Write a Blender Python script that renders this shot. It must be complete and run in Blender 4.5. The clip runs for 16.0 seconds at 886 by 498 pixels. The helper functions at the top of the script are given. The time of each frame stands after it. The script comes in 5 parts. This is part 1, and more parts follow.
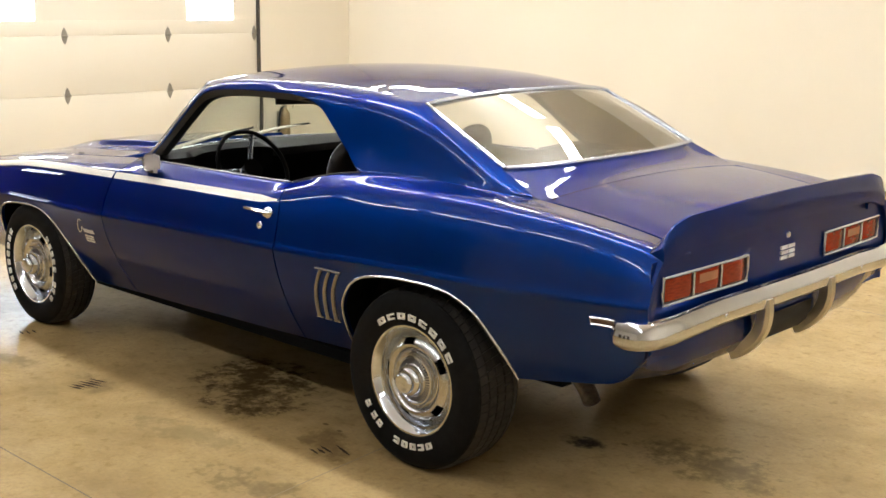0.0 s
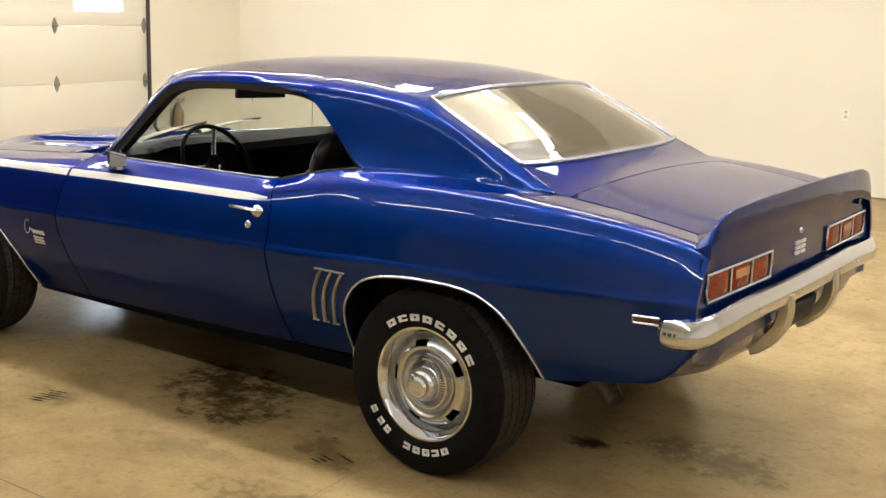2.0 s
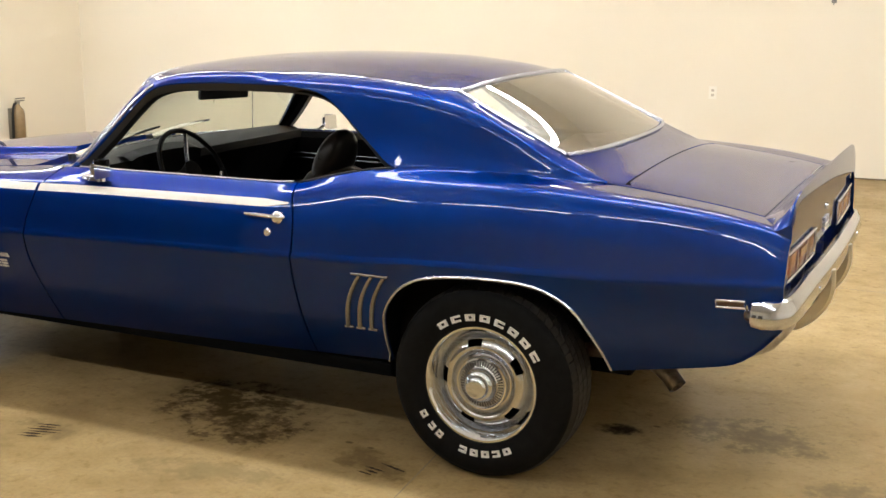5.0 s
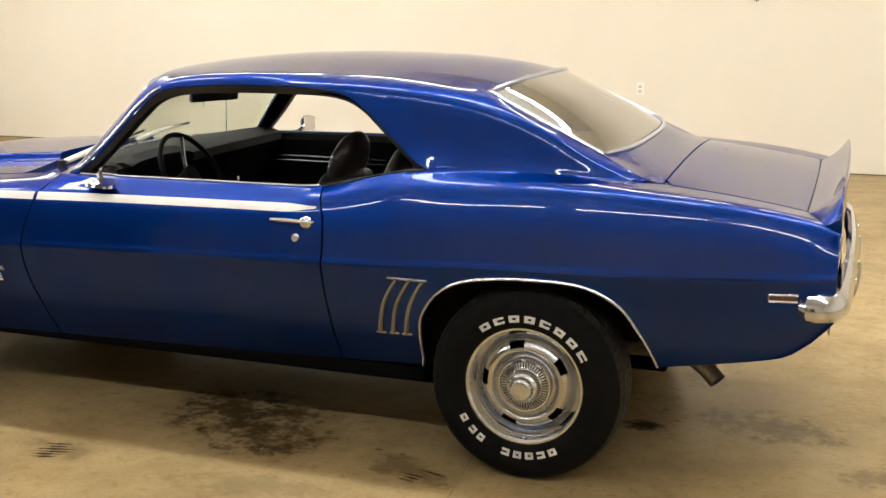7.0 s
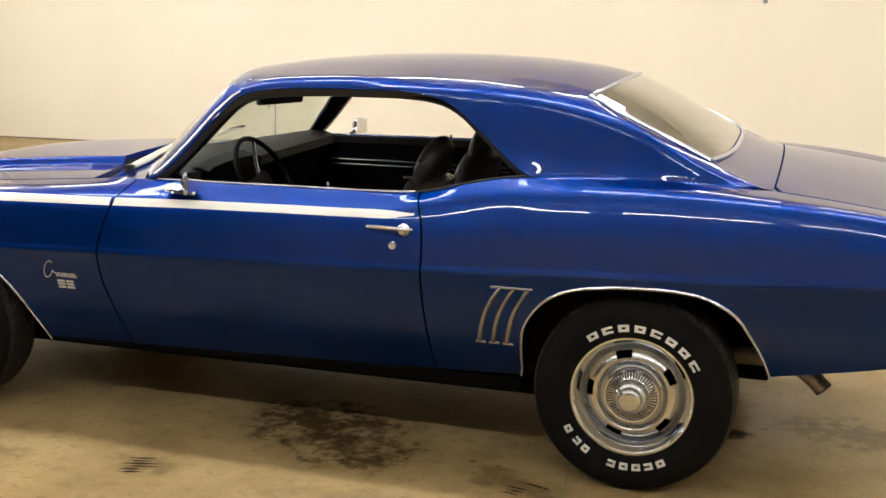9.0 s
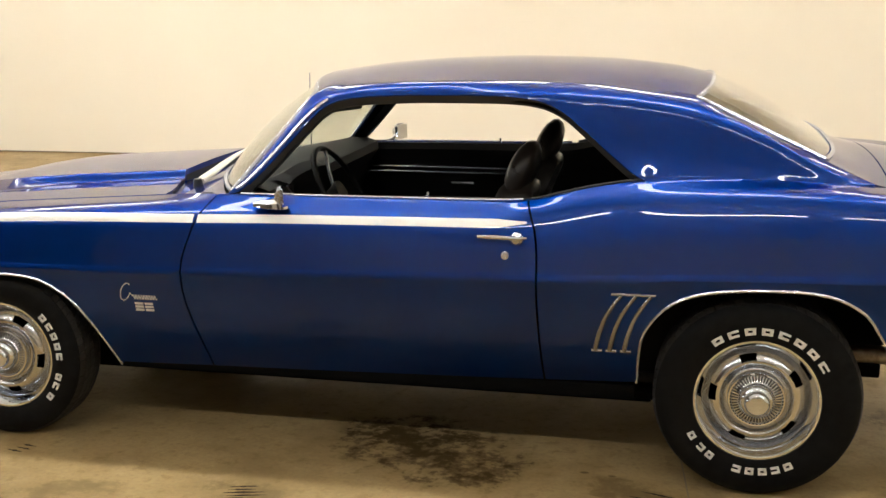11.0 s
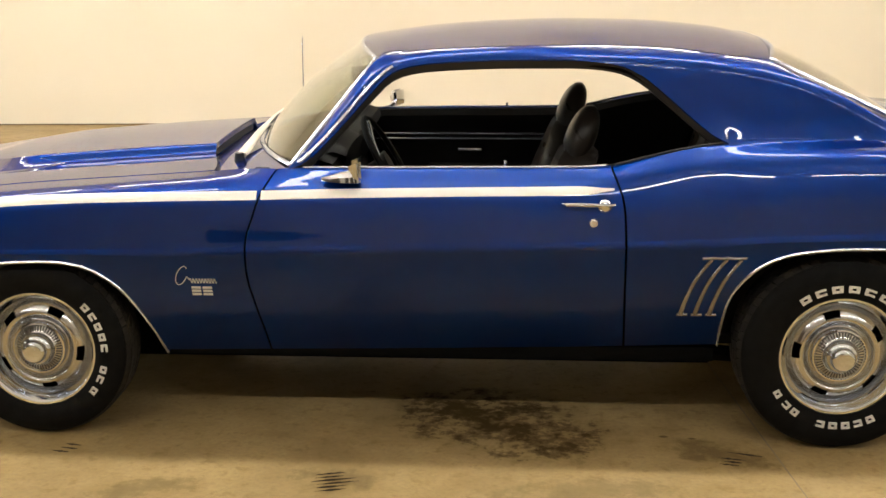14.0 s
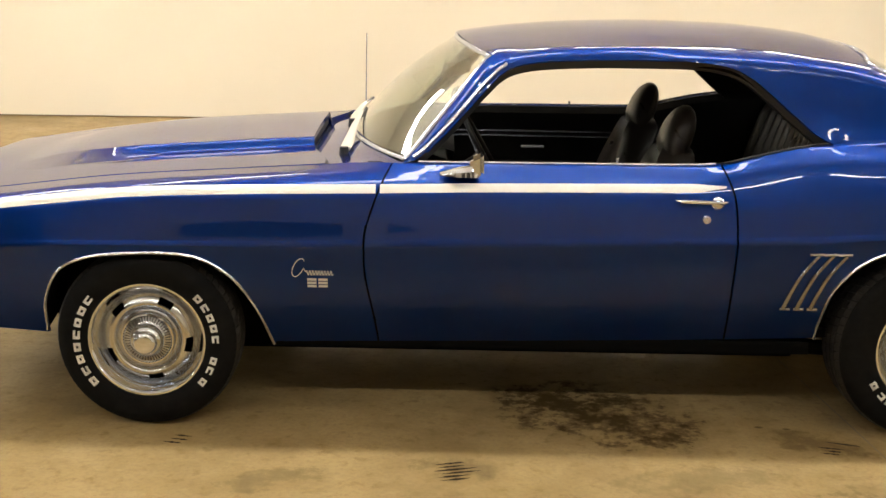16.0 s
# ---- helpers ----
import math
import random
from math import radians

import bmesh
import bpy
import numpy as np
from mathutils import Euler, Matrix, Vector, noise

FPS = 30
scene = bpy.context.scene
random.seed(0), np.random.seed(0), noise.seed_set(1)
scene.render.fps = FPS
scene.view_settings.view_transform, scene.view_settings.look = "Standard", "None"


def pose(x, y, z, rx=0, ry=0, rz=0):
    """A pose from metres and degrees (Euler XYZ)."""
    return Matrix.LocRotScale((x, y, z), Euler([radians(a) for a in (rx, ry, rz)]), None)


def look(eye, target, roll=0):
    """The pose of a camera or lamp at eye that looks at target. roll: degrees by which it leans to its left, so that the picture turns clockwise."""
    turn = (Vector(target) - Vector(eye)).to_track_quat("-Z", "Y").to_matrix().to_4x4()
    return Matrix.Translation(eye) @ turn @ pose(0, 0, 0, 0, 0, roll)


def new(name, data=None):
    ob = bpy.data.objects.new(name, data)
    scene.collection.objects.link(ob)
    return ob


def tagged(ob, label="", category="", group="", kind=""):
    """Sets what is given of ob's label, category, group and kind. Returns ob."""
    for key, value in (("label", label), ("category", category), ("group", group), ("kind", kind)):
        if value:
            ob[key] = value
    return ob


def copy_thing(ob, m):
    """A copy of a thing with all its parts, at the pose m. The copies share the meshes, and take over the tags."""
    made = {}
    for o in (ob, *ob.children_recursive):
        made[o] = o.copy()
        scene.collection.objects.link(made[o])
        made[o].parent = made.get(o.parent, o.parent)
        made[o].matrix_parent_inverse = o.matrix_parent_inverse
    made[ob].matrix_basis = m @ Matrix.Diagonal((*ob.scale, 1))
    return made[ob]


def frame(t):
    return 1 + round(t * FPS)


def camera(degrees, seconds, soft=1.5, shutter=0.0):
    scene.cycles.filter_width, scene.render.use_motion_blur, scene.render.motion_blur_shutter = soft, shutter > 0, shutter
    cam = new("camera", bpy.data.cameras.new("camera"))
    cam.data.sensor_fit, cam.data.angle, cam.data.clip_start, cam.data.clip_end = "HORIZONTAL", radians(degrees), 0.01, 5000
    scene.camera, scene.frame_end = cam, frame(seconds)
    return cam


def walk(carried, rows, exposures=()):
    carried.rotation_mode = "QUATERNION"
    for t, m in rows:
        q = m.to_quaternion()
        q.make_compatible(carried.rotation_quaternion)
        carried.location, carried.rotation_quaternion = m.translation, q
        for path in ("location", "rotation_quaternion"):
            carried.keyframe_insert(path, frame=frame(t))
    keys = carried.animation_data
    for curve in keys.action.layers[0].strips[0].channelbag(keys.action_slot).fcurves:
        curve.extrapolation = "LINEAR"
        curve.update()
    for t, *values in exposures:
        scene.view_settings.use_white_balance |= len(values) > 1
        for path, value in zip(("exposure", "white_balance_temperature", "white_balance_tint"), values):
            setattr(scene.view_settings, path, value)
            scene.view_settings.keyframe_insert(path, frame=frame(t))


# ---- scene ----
import functools

cam = camera(41.4, 16.0, soft=1.5)
PATH = [
    (0, (4.199, -3.749, 1.68), (2.864, -2.319, 1.263), 0.7),
    (0.5, (4.082, -3.818, 1.666), (2.79, -2.351, 1.246), 1.9),
    (1, (3.908, -3.882, 1.659), (2.662, -2.377, 1.231), 1.8),
    (1.5, (3.79, -3.934, 1.646), (2.582, -2.398, 1.218), 0.9),
    (2, (3.674, -4.007, 1.641), (2.535, -2.416, 1.226), 1.7),
    (2.5, (3.514, -4.127, 1.653), (2.427, -2.5, 1.238), 1.1),
    (3, (3.376, -4.238, 1.652), (2.353, -2.572, 1.228), 0.8),
    (5.5, (2.73, -4.403, 1.632), (1.958, -2.607, 1.211), 0.3),
    (6, (2.575, -4.474, 1.645), (1.882, -2.645, 1.226), 0.3),
    (6.5, (2.464, -4.513, 1.642), (1.812, -2.671, 1.218), 0.4),
    (7, (2.355, -4.527, 1.637), (1.711, -2.683, 1.208), 0.3),
    (7.5, (2.224, -4.537, 1.636), (1.586, -2.691, 1.207), -0.5),
    (8, (2.138, -4.539, 1.625), (1.492, -2.694, 1.2), 0.4),
    (10.5, (1.286, -4.69, 1.678), (0.85, -2.787, 1.242), -0.2),
    (11, (1.14, -4.656, 1.654), (0.727, -2.748, 1.222), -0.2),
    (11.5, (1.009, -4.65, 1.65), (0.644, -2.743, 1.169), 0.4),
    (12, (0.83, -4.662, 1.655), (0.526, -2.747, 1.165), 0.4),
    (12.5, (0.669, -4.692, 1.663), (0.416, -2.769, 1.176), -0.1),
    (13, (0.529, -4.705, 1.673), (0.333, -2.783, 1.156), 0.6),
    (13.5, (0.411, -4.681, 1.664), (0.252, -2.745, 1.189), -0.2),
    (14, (0.258, -4.658, 1.666), (0.147, -2.724, 1.168), -0.2),
    (14.5, (0.099, -4.661, 1.677), (0.019, -2.72, 1.202), 0.6),
    (15, (-0.093, -4.715, 1.674), (-0.091, -2.774, 1.192), 0.2),
    (15.5, (-0.273, -4.764, 1.691), (-0.234, -2.829, 1.186), 0.6),
    (16, (-0.393, -4.748, 1.665), (-0.372, -2.812, 1.165), 1.3),
]
walk(cam, [(t, look(eye, target, roll)) for t, eye, target, roll in PATH],
     [(0.0, 0.0, 5980, 10), (7.0, 0.0, 5920, 10), (10.5, 0.0, 6020, 10), (13.0, 0.0, 6380, 10), (16.0, 0.0, 6480, 10)])

# ---------------------------------------------------------------- light
LAMP = 29.6           # strength of the ceiling tubes
world = bpy.data.worlds.new("world")
scene.world = world
world.use_nodes = True
_bg = world.node_tree.nodes["Background"]
_bg.inputs[0].default_value = (0.75, 0.85, 1.0, 1)
_bg.inputs[1].default_value = 0.6
scene.view_settings.exposure = 0.0


# ---------------------------------------------------------------- materials
def mat(name, color=(0.5, 0.5, 0.5), rough=0.5, metal=0.0, coat=0.0, emit=None, strength=0.0, spec=None):
    m = bpy.data.materials.new(name)
    m.use_nodes = True
    b = m.node_tree.nodes["Principled BSDF"]
    b.inputs["Base Color"].default_value = (*color, 1)
    b.inputs["Roughness"].default_value = rough
    b.inputs["Metallic"].default_value = metal
    b.inputs["Coat Weight"].default_value = coat
    b.inputs["Coat Roughness"].default_value = 0.03
    if spec is not None:
        b.inputs["Specular IOR Level"].default_value = spec
    if emit:
        b.inputs["Emission Color"].default_value = (*emit, 1)
        b.inputs["Emission Strength"].default_value = strength
    return m


class Nodes:
    """Short hand for a material's node tree."""

    def __init__(self, m):
        self.t = m.node_tree
        self.b = self.t.nodes["Principled BSDF"]
        self.co = self.t.nodes.new("ShaderNodeTexCoord").outputs["Object"]

    def noise(self, scale, detail=4.0, rough=0.55, stretch=None):
        n = self.t.nodes.new("ShaderNodeTexNoise")
        n.inputs["Scale"].default_value = scale
        n.inputs["Detail"].default_value = detail
        n.inputs["Roughness"].default_value = rough
        src = self.co
        if stretch:
            mp = self.t.nodes.new("ShaderNodeMapping")
            mp.inputs["Scale"].default_value = stretch
            self.t.links.new(src, mp.inputs["Vector"])
            src = mp.outputs["Vector"]
        self.t.links.new(src, n.inputs["Vector"])
        return n.outputs["Fac"]

    def ramp(self, fac, stops):
        r = self.t.nodes.new("ShaderNodeValToRGB")
        while len(r.color_ramp.elements) < len(stops):
            r.color_ramp.elements.new(0.5)
        for e, (p, c) in zip(r.color_ramp.elements, stops):
            e.position = p
            e.color = (*c, 1) if len(c) == 3 else c
        self.t.links.new(fac, r.inputs["Fac"])
        return r.outputs["Color"]

    def mix(self, fac, a, b, kind="MIX"):
        n = self.t.nodes.new("ShaderNodeMix")
        n.data_type, n.blend_type = "RGBA", kind
        for sock, v in ((n.inputs[0], fac), (n.inputs[6], a), (n.inputs[7], b)):
            if isinstance(v, (int, float)):
                sock.default_value = v
            elif isinstance(v, tuple):
                sock.default_value = (*v, 1)
            else:
                self.t.links.new(v, sock)
        return n.outputs[2]

    def color(self, v):
        self.t.links.new(v, self.b.inputs["Base Color"])

    def rough(self, v):
        self.t.links.new(v, self.b.inputs["Roughness"])

    def bump(self, v, strength=0.2, dist=0.01):
        n = self.t.nodes.new("ShaderNodeBump")
        n.inputs["Strength"].default_value = strength
        n.inputs["Distance"].default_value = dist
        self.t.links.new(v, n.inputs["Height"])
        self.t.links.new(n.outputs["Normal"], self.b.inputs["Normal"])


def g(v):
    return (v, v, v)


# blue metallic car paint under clear coat
paint = mat("blue_paint", (0.008, 0.035, 0.21), 0.45, 0.92, 1.0, spec=0.0)
n = Nodes(paint)
n.b.inputs["Coat IOR"].default_value = 4.2
n.b.inputs["Coat Roughness"].default_value = 0.015
n.b.inputs["Specular Tint"].default_value = (0.14, 0.15, 0.20, 1)
flake = n.noise(900, 2)
cloud = n.noise(3, 3)
n.color(n.mix(n.ramp(cloud, [(0.3, g(0)), (0.7, g(1))]), (0.0012, 0.0250, 0.172), (0.0016, 0.0295, 0.200)))
n.rough(n.ramp(flake, [(0.3, g(0.40)), (0.7, g(0.48))]))
_lw = n.t.nodes.new("ShaderNodeLayerWeight")
_lw.inputs["Blend"].default_value = 0.5
n.t.links.new(n.ramp(_lw.outputs["Facing"], [(0.03, g(0.11)), (0.12, g(0.045)), (0.20, g(0.080)), (0.34, g(0.066)), (0.50, g(0.110)), (0.64, g(0.34)), (0.77, g(1.0))]), n.b.inputs["Coat Weight"])

chrome = mat("chrome", (0.68, 0.72, 0.81), 0.08, 1.0)
n = Nodes(chrome)
n.rough(n.ramp(n.noise(30, 4), [(0.3, g(0.05)), (0.75, g(0.16))]))
bright = mat("bright_trim", (0.60, 0.64, 0.74), 0.22, 0.8)
louvre_m = mat("louvre_steel", (0.34, 0.36, 0.41), 0.26, 0.9)
silver = mat("wheel_silver", (0.56, 0.57, 0.60), 0.30, 1.0)
n = Nodes(silver)
n.rough(n.ramp(n.noise(60, 3), [(0.3, g(0.14)), (0.7, g(0.22))]))
stripe_mat = mat("white_stripe", (0.86, 0.85, 0.80), 0.3, 0.0, 0.8)
rubber = mat("tyre_rubber", (0.012, 0.012, 0.012), 0.65, spec=0.10)
n = Nodes(rubber)
n.color(n.ramp(n.noise(25, 5), [(0.3, g(0.004)), (0.8, g(0.009))]))
n.bump(n.noise(220, 3), 0.12, 0.002)
tread_m = mat("tread_rubber", (0.028, 0.025, 0.022), 0.6, spec=0.3)
n = Nodes(tread_m)
n.color(n.ramp(n.noise(30, 4), [(0.3, (0.018, 0.016, 0.014)), (0.75, (0.036, 0.032, 0.027))]))
letter_white = mat("raised_white_rubber", (0.78, 0.77, 0.73), 0.6)
n = Nodes(letter_white)
n.color(n.ramp(n.noise(60, 4), [(0.3, (0.62, 0.60, 0.55)), (0.6, (0.82, 0.81, 0.78))]))
black = mat("black_gap", (0.006, 0.006, 0.006), 0.7)
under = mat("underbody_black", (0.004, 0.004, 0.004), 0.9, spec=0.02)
seal = mat("black_weatherstrip", (0.012, 0.012, 0.012), 0.5)
vinyl = mat("black_vinyl", (0.0028, 0.0024, 0.0020), 0.5, spec=0.07)
n = Nodes(vinyl)
n.bump(n.noise(350, 3), 0.15, 0.001)
n.rough(n.ramp(n.noise(9, 4), [(0.3, g(0.46)), (0.7, g(0.60))]))
dashm = mat("dash_vinyl", (0.005, 0.0042, 0.0035), 0.55, spec=0.08)
leather = mat("worn_black_leather", (0.013, 0.0095, 0.007), 0.38, spec=0.26)
n = Nodes(leather)
n.bump(n.noise(180, 4), 0.25, 0.002)
n.rough(n.ramp(n.noise(14, 4), [(0.3, g(0.26)), (0.7, g(0.44))]))
badge_m = mat("badge_silver", (0.74, 0.77, 0.84), 0.34, 0.45)
lens = mat("red_lens", (0.33, 0.022, 0.006), 0.22, 0.0, 0.25, spec=0.25)
n = Nodes(lens)
n.color(n.ramp(n.noise(35, 2, 0.5, (1, 1, 6)), [(0.3, (0.13, 0.007, 0.001)), (0.7, (0.22, 0.015, 0.002))]))
reverse_lens = mat("reverse_lens", (0.30, 0.10, 0.05), 0.2, 0.0, 1.0)
marker_lens = mat("marker_lens", (0.05, 0.012, 0.01), 0.2, 0.0, 1.0)
exhaust_m = mat("exhaust_steel", (0.42, 0.37, 0.30), 0.42, 0.9)
n = Nodes(exhaust_m)
n.color(n.ramp(n.noise(40, 4), [(0.3, (0.25, 0.21, 0.17)), (0.7, (0.5, 0.45, 0.38))]))
guard_m = mat("worn_chrome", (0.60, 0.58, 0.54), 0.28, 1.0)
cap_dark = mat("cap_flutes", (0.10, 0.095, 0.09), 0.35, 0.6)
mirror_m = mat("mirror_glass", (0.85, 0.85, 0.85), 0.02, 1.0)



def glazing(name, tint, ior, coat, coat_ior):
    m = mat(name, tint, 0.01)
    b = m.node_tree.nodes["Principled BSDF"]
    b.inputs["Transmission Weight"].default_value = 1.0
    b.inputs["IOR"].default_value = ior
    b.inputs["Coat Weight"].default_value = coat
    b.inputs["Coat IOR"].default_value = coat_ior
    b.inputs["Coat Roughness"].default_value = 0.01
    return m


glass = glazing("clear_glass", (0.90, 0.96, 0.88), 1.7, 0.5, 1.8)
rear_glass = glazing("rear_glass", (0.92, 0.94, 0.88), 1.8, 0.7, 2.0)

# room
wall_m = mat("cream_wall_paint", (0.80, 0.71, 0.53), 0.6)
n = Nodes(wall_m)
n.color(n.mix(n.ramp(n.noise(0.35, 3), [(0.35, g(0)), (0.7, g(1))]), (0.78, 0.715, 0.585), (0.83, 0.77, 0.64)))
n.bump(n.noise(70, 4), 0.08, 0.003)
ceil_m = mat("ceiling_board", (0.80, 0.76, 0.68), 0.7)
n = Nodes(ceil_m)
n.bump(n.noise(40, 3), 0.08, 0.004)
gdoor_m = mat("garage_door_cream", (0.80, 0.75, 0.64), 0.45)
n = Nodes(gdoor_m)
n.bump(n.noise(120, 3), 0.12, 0.002)
hinge_m = mat("galvanised_hinge", (0.33, 0.31, 0.27), 0.42, 0.7)
jamb_m = mat("dark_jamb_seal", (0.05, 0.045, 0.04), 0.6)
day_m = mat("daylight_window", (0.9, 0.9, 0.9), 0.3, emit=(0.86, 0.93, 1.0), strength=22.0)
tubes = [mat("tube_light", (1, 1, 1), 0.4, emit=(0.975, 0.945, 0.885), strength=LAMP * f) for f in (1.5, 1.1, 0.93)]
fix_m = mat("fixture_white", (0.75, 0.74, 0.70), 0.4)
ext_m = mat("extinguisher_metal", (0.30, 0.22, 0.13), 0.35, 0.4)
n = Nodes(ext_m)
n.color(n.ramp(n.noise(14, 4), [(0.3, (0.27, 0.20, 0.11)), (0.7, (0.36, 0.27, 0.16))]))
outlet_m = mat("outlet_plastic", (0.84, 0.80, 0.70), 0.35)

floor_m = mat("stained_concrete", (0.36, 0.29, 0.19), 0.45, 0.0, 0.45, spec=0.0)
floor_m.node_tree.nodes["Principled BSDF"].inputs["Coat Roughness"].default_value = 0.22
n = Nodes(floor_m)
big = n.noise(0.9, 5, 0.6)
mid = n.noise(5.5, 6, 0.65)
fine = n.noise(55, 4, 0.6)
streak = n.noise(1.9, 7, 0.60, (0.9, 1.15, 1))
base = n.mix(n.ramp(big, [(0.32, g(0)), (0.68, g(1))]), (0.325, 0.230, 0.100), (0.405, 0.293, 0.138))
base = n.mix(n.ramp(mid, [(0.34, g(0.40)), (0.56, g(0))]), base, (0.235, 0.160, 0.068))
speck = n.noise(17, 5, 0.62)
base = n.mix(n.ramp(speck, [(0.30, g(0.55)), (0.46, g(0))]), base, (0.20, 0.132, 0.052))
base = n.mix(n.ramp(speck, [(0.58, g(0)), (0.74, g(0.35))]), base, (0.47, 0.345, 0.17))
base = n.mix(n.ramp(streak, [(0.34, g(0.50)), (0.50, g(0))]), base, (0.225, 0.155, 0.070))
base = n.mix(n.ramp(streak, [(0.56, g(0)), (0.74, g(0.45))]), base, (0.470, 0.350, 0.186))
base = n.mix(n.ramp(fine, [(0.25, g(0.30)), (0.55, g(0))]), base, (0.180, 0.128, 0.074))
# scattered drips
vor = n.t.nodes.new("ShaderNodeTexVoronoi")
vor.inputs["Scale"].default_value = 4.5
wob = n.t.nodes.new("ShaderNodeMapping")
wob.inputs["Scale"].default_value = (0.8, 1.3, 1)
n.t.links.new(n.co, wob.inputs["Vector"])
n.t.links.new(wob.outputs["Vector"], vor.inputs["Vector"])
drip = n.mix(1.0, n.ramp(vor.outputs["Distance"], [(0.045, g(1)), (0.075, g(0))]), n.ramp(n.noise(1.7, 2), [(0.47, g(0)), (0.56, g(0.75))]), "MULTIPLY")
base = n.mix(drip, base, (0.10, 0.066, 0.028))
ragged = n.noise(7, 8, 0.66)
ragged2 = n.noise(22, 6, 0.65)


def stain(base, x, y, rx, ry, turn, dark, amount):
    mp = n.t.nodes.new("ShaderNodeMapping")
    mp.vector_type = "TEXTURE"
    mp.inputs["Location"].default_value = (x, y, 0)
    mp.inputs["Rotation"].default_value = (0, 0, turn)
    mp.inputs["Scale"].default_value = (rx, ry, 1)
    n.t.links.new(n.co, mp.inputs["Vector"])
    gr = n.t.nodes.new("ShaderNodeTexGradient")
    gr.gradient_type = "SPHERICAL"
    n.t.links.new(mp.outputs["Vector"], gr.inputs["Vector"])
    rag = n.mix(0.40, ragged, ragged2)
    fall = n.ramp(gr.outputs["Fac"], [(0.0, g(0)), (0.30, g(0.11)), (1.0, g(0.20))])
    both = n.mix(1.0, rag, fall, "ADD")
    core = n.ramp(both, [(0.575, g(0)), (0.63, g(amount * 0.62)), (0.71, g(amount))])
    halo = n.ramp(both, [(0.44, g(0)), (0.66, g(amount * 0.34))])
    mask = n.mix(1.0, n.mix(1.0, core, halo, "LIGHTEN"), n.ramp(gr.outputs["Fac"], [(0.0, g(0)), (0.22, g(1))]), "MULTIPLY")
    return n.mix(mask, base, dark)


for args in ((0.24, -0.70, 0.52, 0.36, -0.55, (0.062, 0.038, 0.014), 0.95), (0.12, -0.58, 0.34, 0.20, -0.3, (0.062, 0.038, 0.014), 0.9), (2.14, -0.06, 0.42, 0.24, -0.2, (0.14, 0.10, 0.045), 0.9),
             (0.98, -0.93, 0.26, 0.12, -0.3, (0.13, 0.085, 0.035), 0.7), (-0.31, -1.19, 0.20, 0.12, -0.2, (0.16, 0.115, 0.055), 0.7), (1.06, -1.37, 0.32, 0.14, 0.1, (0.16, 0.115, 0.055), 0.8),
             (1.66, -0.22, 0.12, 0.07, 0.1, (0.05, 0.035, 0.02), 1.0), (2.55, -0.45, 0.20, 0.12, 0.4, (0.16, 0.115, 0.055), 0.8), (-0.9, -1.3, 0.25, 0.10, 0.3, (0.18, 0.13, 0.062), 0.7), (0.5, -1.25, 0.40, 0.12, 0.2, (0.19, 0.14, 0.068), 0.6)):
    base = stain(base, *args)
n.color(base)
n.rough(n.ramp(mid, [(0.3, g(0.34)), (0.7, g(0.48))]))
n.bump(fine, 0.05, 0.001)


# ---------------------------------------------------------------- helpers
class Curve1:
    """Smooth curve through knots: C(x) for scalars."""

    def __init__(self, *knots):
        self.x = np.array([k[0] for k in knots], float)
        self.y = np.array([k[1] for k in knots], float)
        h = np.diff(self.x)
        d = np.diff(self.y) / h
        m = np.zeros(len(self.x))
        m[0], m[-1] = d[0], d[-1]
        for i in range(1, len(h)):
            if d[i - 1] * d[i] > 0:
                w1, w2 = 2 * h[i] + h[i - 1], h[i] + 2 * h[i - 1]
                m[i] = (w1 + w2) / (w1 / d[i - 1] + w2 / d[i])
        self.m = m

    def __call__(self, x):
        if x <= self.x[0]:
            return float(self.y[0])
        if x >= self.x[-1]:
            return float(self.y[-1])
        i = int(np.searchsorted(self.x, x) - 1)
        h = self.x[i + 1] - self.x[i]
        t = (x - self.x[i]) / h
        return float((2 * t**3 - 3 * t**2 + 1) * self.y[i] + (t**3 - 2 * t**2 + t) * h * self.m[i]
                     + (3 * t**2 - 2 * t**3) * self.y[i + 1] + (t**3 - t**2) * h * self.m[i + 1])


class Curve2:
    """Two values (w, z) along x."""

    def __init__(self, *knots):
        self.a = Curve1(*[(k[0], k[1]) for k in knots])
        self.b = Curve1(*[(k[0], k[2]) for k in knots])

    def __call__(self, x):
        return np.array((self.a(x), self.b(x)))


def spline(pts, n):
    """n + 1 points on a Catmull-Rom curve through pts (chord-length steps)."""
    p = [np.array(q, float) for q in pts]
    p = [2 * p[0] - p[1]] + p + [2 * p[-1] - p[-2]]
    seg = [np.linalg.norm(p[i + 1] - p[i]) for i in range(1, len(p) - 2)]
    cum = np.concatenate([[0], np.cumsum(seg)])
    out = []
    for k in range(n + 1):
        s = cum[-1] * k / n
        i = min(int(np.searchsorted(cum, s, side="right") - 1), len(seg) - 1)
        t = (s - cum[i]) / max(seg[i], 1e-9)
        a, b, c, d = p[i:i + 4]
        out.append(0.5 * (2 * b + (c - a) * t + (2 * a - 5 * b + 4 * c - d) * t * t + (3 * b - a - 3 * c + d) * t**3))
    return out


